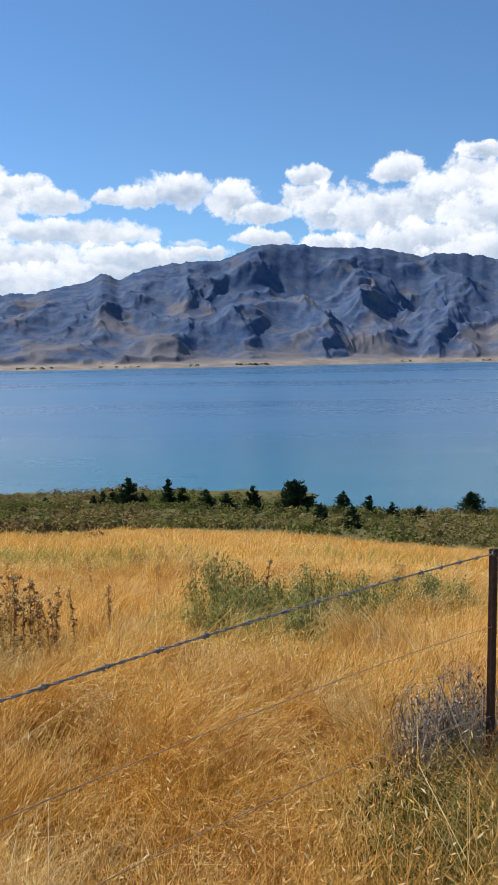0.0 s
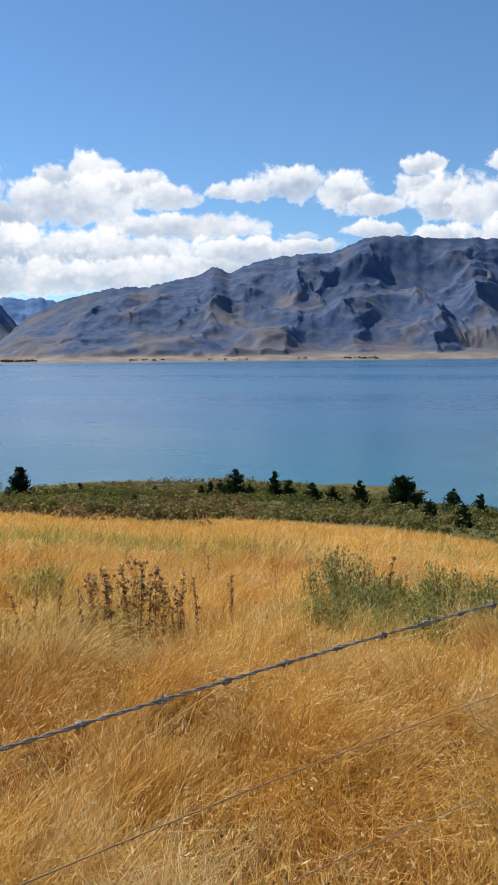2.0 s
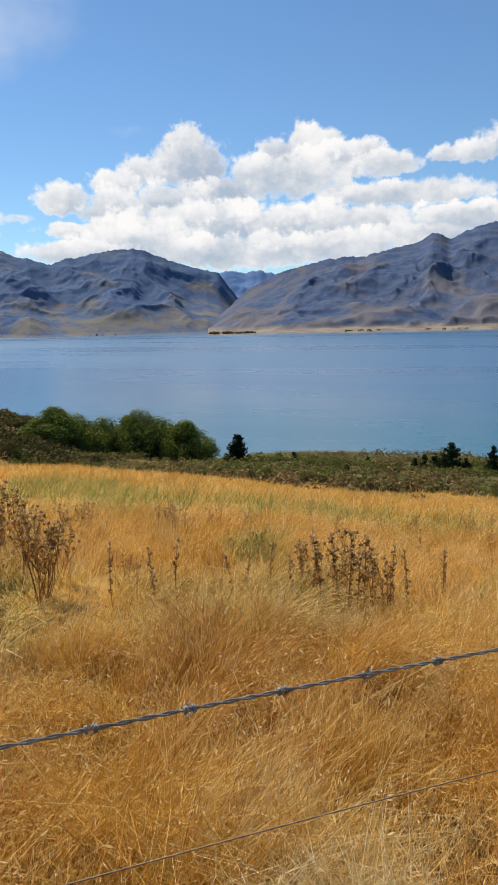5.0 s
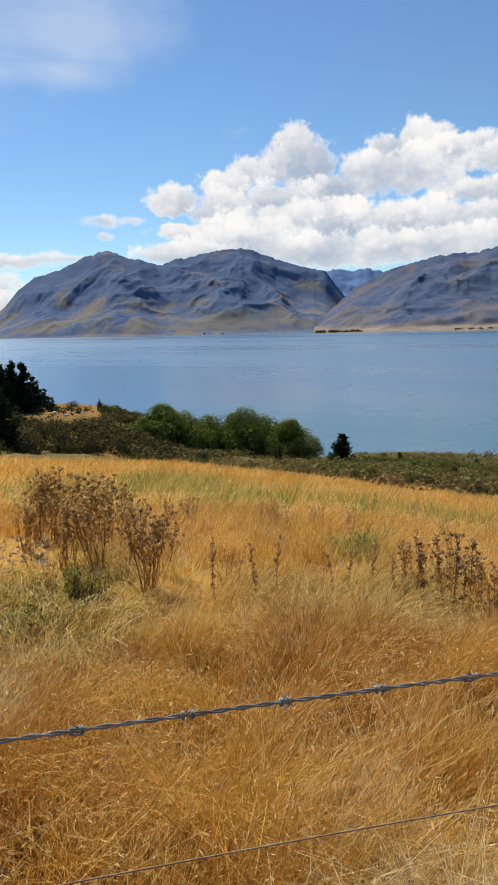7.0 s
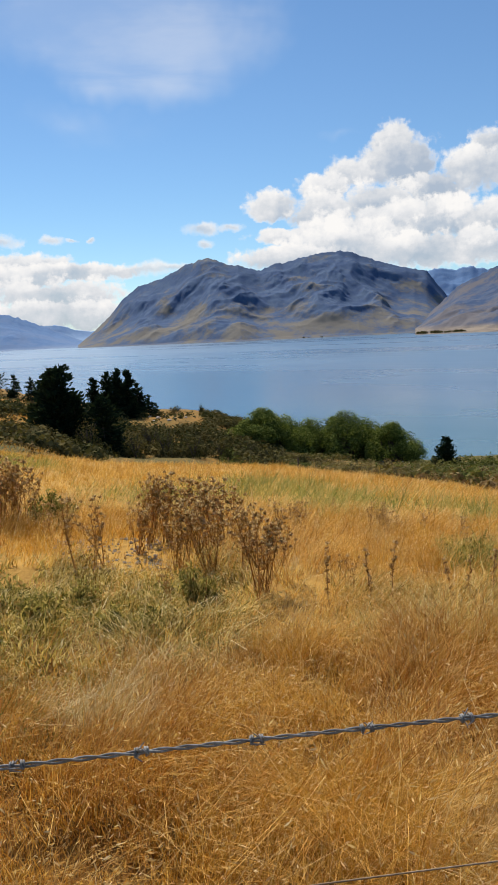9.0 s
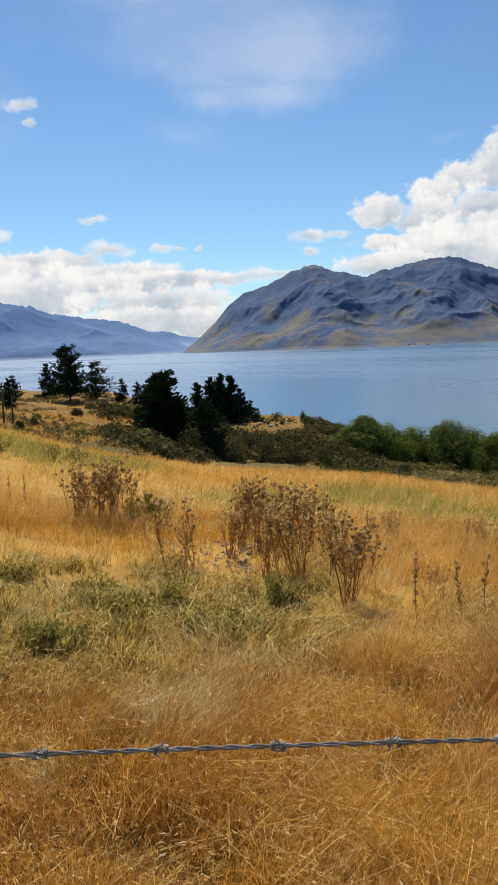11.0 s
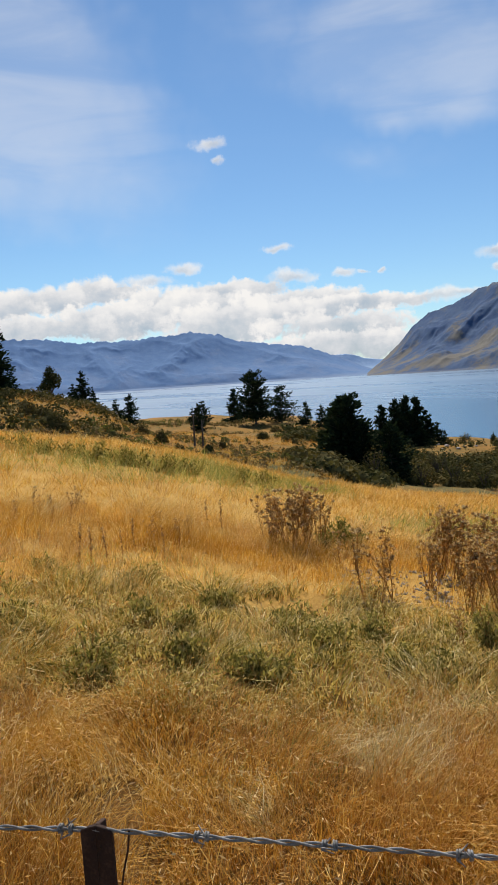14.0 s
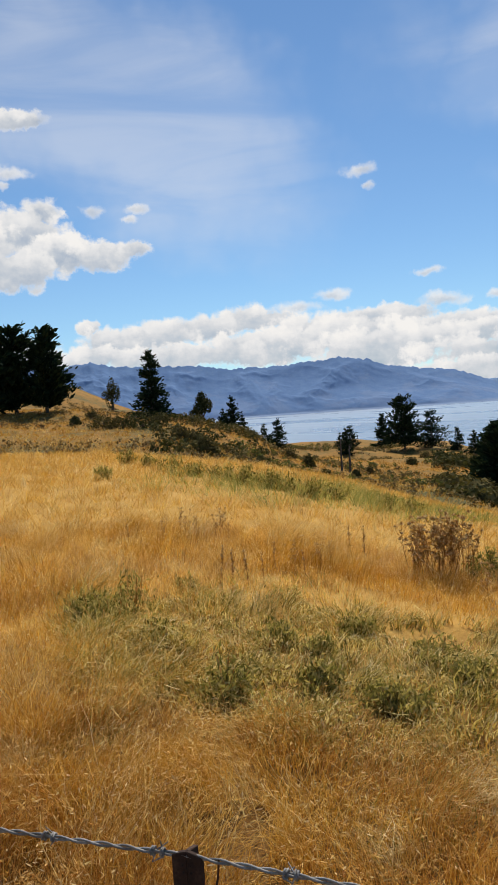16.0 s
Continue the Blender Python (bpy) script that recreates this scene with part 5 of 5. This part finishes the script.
# grey dead shrub and weeds at the foot of the fence post
def dead_shrub(az, r, h, w, twigs):
    x, y = polar(az, r).xy
    ob = thing("dead_shrub", "grey lichen-covered dead shrub by the fence post", "bush", (x, y, float(ground_z(x, y)) - 0.03))
    wood, lichen = Shape(), Shape()
    for k in range(twigs):
        d = rng.normal(size=3)
        d[2] = abs(d[2]) * 0.8 + 0.15
        d /= np.linalg.norm(d)
        tip = d * np.array([w / 2, w / 2, h]) * rng.uniform(0.6, 1.08)
        base = tip * rng.uniform(0.0, 0.5) + rng.normal(0, 0.015, 3)
        pts = stalk(wood, base, tip, rng.uniform(0.0012, 0.003), 0.16, 5)
        q = rng.uniform(0.45, 1.0, 7)
        at = np.column_stack([np.interp(q, np.linspace(0, 1, 5), pts[:, i]) for i in range(3)]) + rng.normal(0, 0.012, (7, 3))
        lichen.leaves(at, rng.uniform(0.006, 0.02, 7), None, 0.35)
    tagged(wood.make("twig", M_LICHEN, ob), kind="stuff")
    core = Shape()
    d = rng.normal(size=(twigs * 3, 3))
    d[:, 2] = np.abs(d[:, 2])
    d /= np.linalg.norm(d, axis=1)[:, None]
    core.leaves(d * np.array([w / 2, w / 2, h]) * (rng.uniform(0.1, 0.84, len(d)) ** 0.6)[:, None], rng.uniform(0.012, 0.034, len(d)), None, 0.25)
    tagged(core.make("inner_twig", M_BARK, ob, "dark tangled inner twigs"), kind="stuff")
    tagged(lichen.make("lichen", M_LICHEN, ob), kind="stuff")
    return ob


dead_shrub(-13.4, 3.05, 0.66, 0.46, 800)
dead_shrub(-16.2, 3.15, 0.72, 0.48, 800)
dead_shrub(-9.2, 2.95, 0.26, 0.26, 150)
for az, r, h, w in ((-12.0, 2.75, 0.34, 0.5), (-15.5, 2.6, 0.3, 0.5), (-10.0, 2.5, 0.22, 0.4), (-17.8, 2.9, 0.3, 0.4), (-13.6, 2.3, 0.24, 0.45), (-17.5, 2.3, 0.26, 0.45), (-11.4, 2.2, 0.2, 0.4), (-15.4, 2.15, 0.22, 0.4), (-14.6, 2.8, 0.3, 0.45), (-17.0, 2.6, 0.3, 0.45)):
    feathery(az, r, h, w, "green and brown weeds at the foot of the fence", M_DARKWEED, "weed_clump", 0.036, 3000, 26)
    feathery(az + 1.2, r + 0.1, h * 0.8, w * 0.7, "dry brown weeds at the foot of the fence", M_SPIRE, "weed_clump", 0.03, 400, 12)

# ---- grass ----
GREENS = ((58, 5.7, 19, 2.2, 0.26), (66, 7.4, 11, 1.6, 0.2), (66, 25, 12, 7.5, 0.8), (59, 31, 8, 10, 0.75), (44, 16, 8, 5, 0.8), (37, 23, 6, 7, 0.7), (33, 16.5, 9, 5, 0.95), (22, 17, 9, 4.5, 0.9), (9, 15.5, 8, 3, 0.65), (24.4, 8.2, 3, 1.0, 0.75), (11, 13.5, 8, 2.4, 0.5), (-8, 20, 8, 3.5, 0.35),
          (-2, 7, 9, 1.8, 0.6), (-14, 2.6, 7, 1.0, 0.8), (80, 6.9, 4, 0.8, 0.6), (68, 4.9, 7, 0.7, 0.5), (14, 18, 10, 3.0, 0.6), (46, 13, 6, 2.0, 0.35), (-14, 9, 5, 1.5, 0.4))


def greenness(x, y):
    r, a = np.hypot(x, y), np.degrees(np.arctan2(-x, y))
    g = np.zeros_like(r)
    wob = 0.35 * fbm(x * 0.5, y * 0.5, 3)
    for ga, gr, wa, wr, s in GREENS:
        q = 1 - np.sqrt(((a - ga) / wa) ** 2 + ((r - gr) / wr) ** 2) + wob
        g = np.maximum(g, s * np.clip(q * 2.2, 0, 1))
    return g


def grass(name, x, y, ox, oy, segs, mat, label, tall, width, lean=1.0, heads=None):
    n = len(x)
    r, a = np.hypot(x, y), np.degrees(np.arctan2(-x, y))
    tuft = fbm(x * 2.3, y * 2.3, 2)
    h = tall * np.clip(1 + 0.7 * tuft + 0.75 * fbm(x * 0.8 + 7, y * 0.8, 3), 0.2, 1.9) * rng.uniform(0.55, 1.15, n)
    worn = np.clip((a - 52) / 14, 0, 1) * np.clip((4.4 - r) / 1.2, 0, 1)
    weedy = np.clip(1.6 - np.hypot((a - 58) / 17, (r - 6.2) / 2.6), 0, 1)
    h = h * (1 - 0.42 * worn) * (1 - 0.5 * weedy)
    h = np.where(rng.rand(n) < 0.006, h * 1.7, h)
    z = ground_z(x, y)
    wind = 2 * np.pi * (0.08 + 0.55 * fbm(x * 1.1 + 3, y * 1.1, 3)) + rng.normal(0, 1, n) * np.where(rng.rand(n) < 0.3, 2.2, 0.45)
    l = h * lean * np.clip(rng.normal(0.95, 0.4, n), 0.1, 2.0)
    dx = np.cos(wind) * l * 0.85 + ox * h * 5.0
    dy = np.sin(wind) * l * 0.85 + oy * h * 5.0
    l = np.hypot(dx, dy)
    q = np.linspace(0, 1, segs + 1)
    px = x[:, None] + dx[:, None] * q ** 1.8
    py = y[:, None] + dy[:, None] * q ** 1.8
    droop = np.clip(l / h - 0.3, 0, 1.2)
    pz = z[:, None] + h[:, None] * (q * (1 + 0.25 * droop[:, None]) - 0.45 * droop[:, None] * q ** 3)
    kink = rng.normal(0, 0.15, (n, segs + 1, 2)) * h[:, None, None] * (q * (segs > 1))[None, :, None]
    px, py = px + kink[:, :, 0], py + kink[:, :, 1]
    pts = np.stack([px, py, pz], -1)
    face = rng.uniform(0, np.pi, n)
    w = width * (0.6 + 0.8 * rng.rand(n)) + 0.00042 * r
    side = np.stack([np.cos(face), np.sin(face), np.zeros(n)], -1) * w[:, None] * 0.5
    taper = (1 - 0.75 * q)[None, :, None]
    left, right = pts - side[:, None] * taper, pts + side[:, None] * taper
    verts = np.stack([left, right], 2).reshape(-1, 3)
    k = np.arange(n)[:, None] * (segs + 1) * 2 + np.arange(segs)[None] * 2
    faces = np.stack([k, k + 1, k + 3, k + 2], -1).reshape(-1, 4)
    ob = mesh_object(name, verts, faces, mat)
    tagged(ob, label, "grass", kind="stuff")
    if heads is not None:
        pick = rng.rand(n) < heads
        tip, d = pts[pick, -1], pts[pick, -1] - pts[pick, -2]
        d /= np.linalg.norm(d, axis=1)[:, None] + 1e-9
        sh = Shape()
        size = rng.uniform(0.010, 0.032, len(tip)) + 0.0014 * r[pick]
        sh.leaves(tip + d * size[:, None] * 0.4, size, d * 1.2, 0.2, 0.9)
        tagged(sh.make("grass_heads", M_SEED), "pale feathery seed heads of the dry grass", "grass", kind="stuff")
    return ob


def sown(count, r0, r1, a0=-26, a1=98, loose=0.62):
    cx, cy = spread_in(count // 13, a0, a1, r0, r1)
    pick = rng.randint(0, len(cx), count)
    size = 0.035 + 0.004 * np.hypot(cx, cy)[pick]
    ox, oy = rng.normal(0, 1, (2, count)) * size
    x, y = cx[pick] + ox, cy[pick] + oy
    ox, oy = ox / size * 0.05, oy / size * 0.05
    thin = fbm(x * 1.4 + 40, y * 1.4, 3)
    r, a = np.hypot(x, y), np.degrees(np.arctan2(-x, y))
    bare = np.maximum(np.clip(1.3 - np.hypot((a - 49) / 5, (r - 8.6) / 1.3), 0, 1), 0.85 * np.clip(1.5 - np.hypot((a + 15) / 5.5, (r - 2.75) / 0.6), 0, 1))
    weedy = np.clip(1.6 - np.hypot((a - 58) / 17, (r - 6.0) / 2.3), 0, 1)
    keep = (thin > -0.74 + 0.3 * rng.rand(count)) & (rng.rand(count) > bare * 0.9) & (rng.rand(count) > weedy * loose)
    x, y, ox, oy = x[keep], y[keep], ox[keep], oy[keep]
    g = rng.rand(len(x)) < greenness(x, y)
    return (x[~g], y[~g], ox[~g], oy[~g]), (x[g], y[g], ox[g], oy[g])


dry, green = sown(105000, 0.75, 4.6)
grass("dry_grass", *dry, 3, M_STRAW, "tall golden dry grass bent by the wind", 0.29, 0.0021, heads=0.42)
grass("green_grass", *green, 3, M_GREEN, "green grass and weeds among the straw", 0.27, 0.0034)
dry, green = sown(170000, 4.6, 12.5)
grass("dry_grass", *dry, 2, M_WHEAT, "golden dry grass covering the field", 0.24, 0.0022, heads=0.34)
grass("green_grass", *green, 2, M_FIELD, "green grass patches in the dry field", 0.24, 0.0036)
dry, green = sown(200000, 12.5, 49)
grass("dry_grass", *dry, 1, M_WHEAT, "golden dry grass on the far side of the field", 0.24, 0.004)
grass("green_grass", *green, 1, M_FIELD, "green grass band across the field", 0.34, 0.006)

# tussocks on the slopes beyond the field
dry, green = sown(52000, 49, 135, 53, 95, 0.0)
grass("dry_grass", *dry, 1, M_STRAW, "orange tussock grass on the slopes beyond the field", 0.30, 0.03)

# curled pale grass in the weedy hollow and at the foot of the far post
for count, a0, a1, r0, r1, tall in ((15000, 40, 82, 4.2, 7.6, 0.19), (160, -22, -7, 2.2, 3.6, 0.13), (4000, 18, 34, 4.6, 6.4, 0.18)):
    dry, green = sown(count, r0, r1, a0, a1, 0.0)
    grass("curled_grass", *[np.concatenate(p) for p in zip(dry, green)], 3, M_CURL, "pale curled grass leaves lying over each other", tall, 0.0095, lean=1.3)

# long pale stems that stand out of the grass
for count, r0, r1 in ((520, 1.2, 4.5), (500, 4.5, 10)):
    dry, green = sown(count, r0, r1)
    grass("grass_stem", *dry, 3, M_SEED, "long pale bent grass stems", 0.46, 0.0026, lean=0.9, heads=0.9)

# loose gravel on the bare patch
sh = Shape()
x, y = spread_in(420, 44, 54, 7.3, 9.6)
size = rng.uniform(0.008, 0.035, len(x))
octa = np.array([(1, 0, 0), (0, 1, 0), (-1, 0, 0), (0, -1, 0), (0, 0, 0.6), (0, 0, -0.6)])
for px_, py_, pz_, s in zip(x, y, ground_z(x, y), size):
    v = octa * s * rng.uniform(0.7, 1.3, (6, 1)) + (px_, py_, pz_ + s * 0.3)
    sh.quads(np.array([[v[i], v[(i + 1) % 4], v[k], v[k]] for i in range(4) for k in (4, 5)]))
tagged(sh.make("gravel", M_GRAVEL, smooth=False), "loose grey gravel on a bare patch of the field", "gravel", kind="stuff")
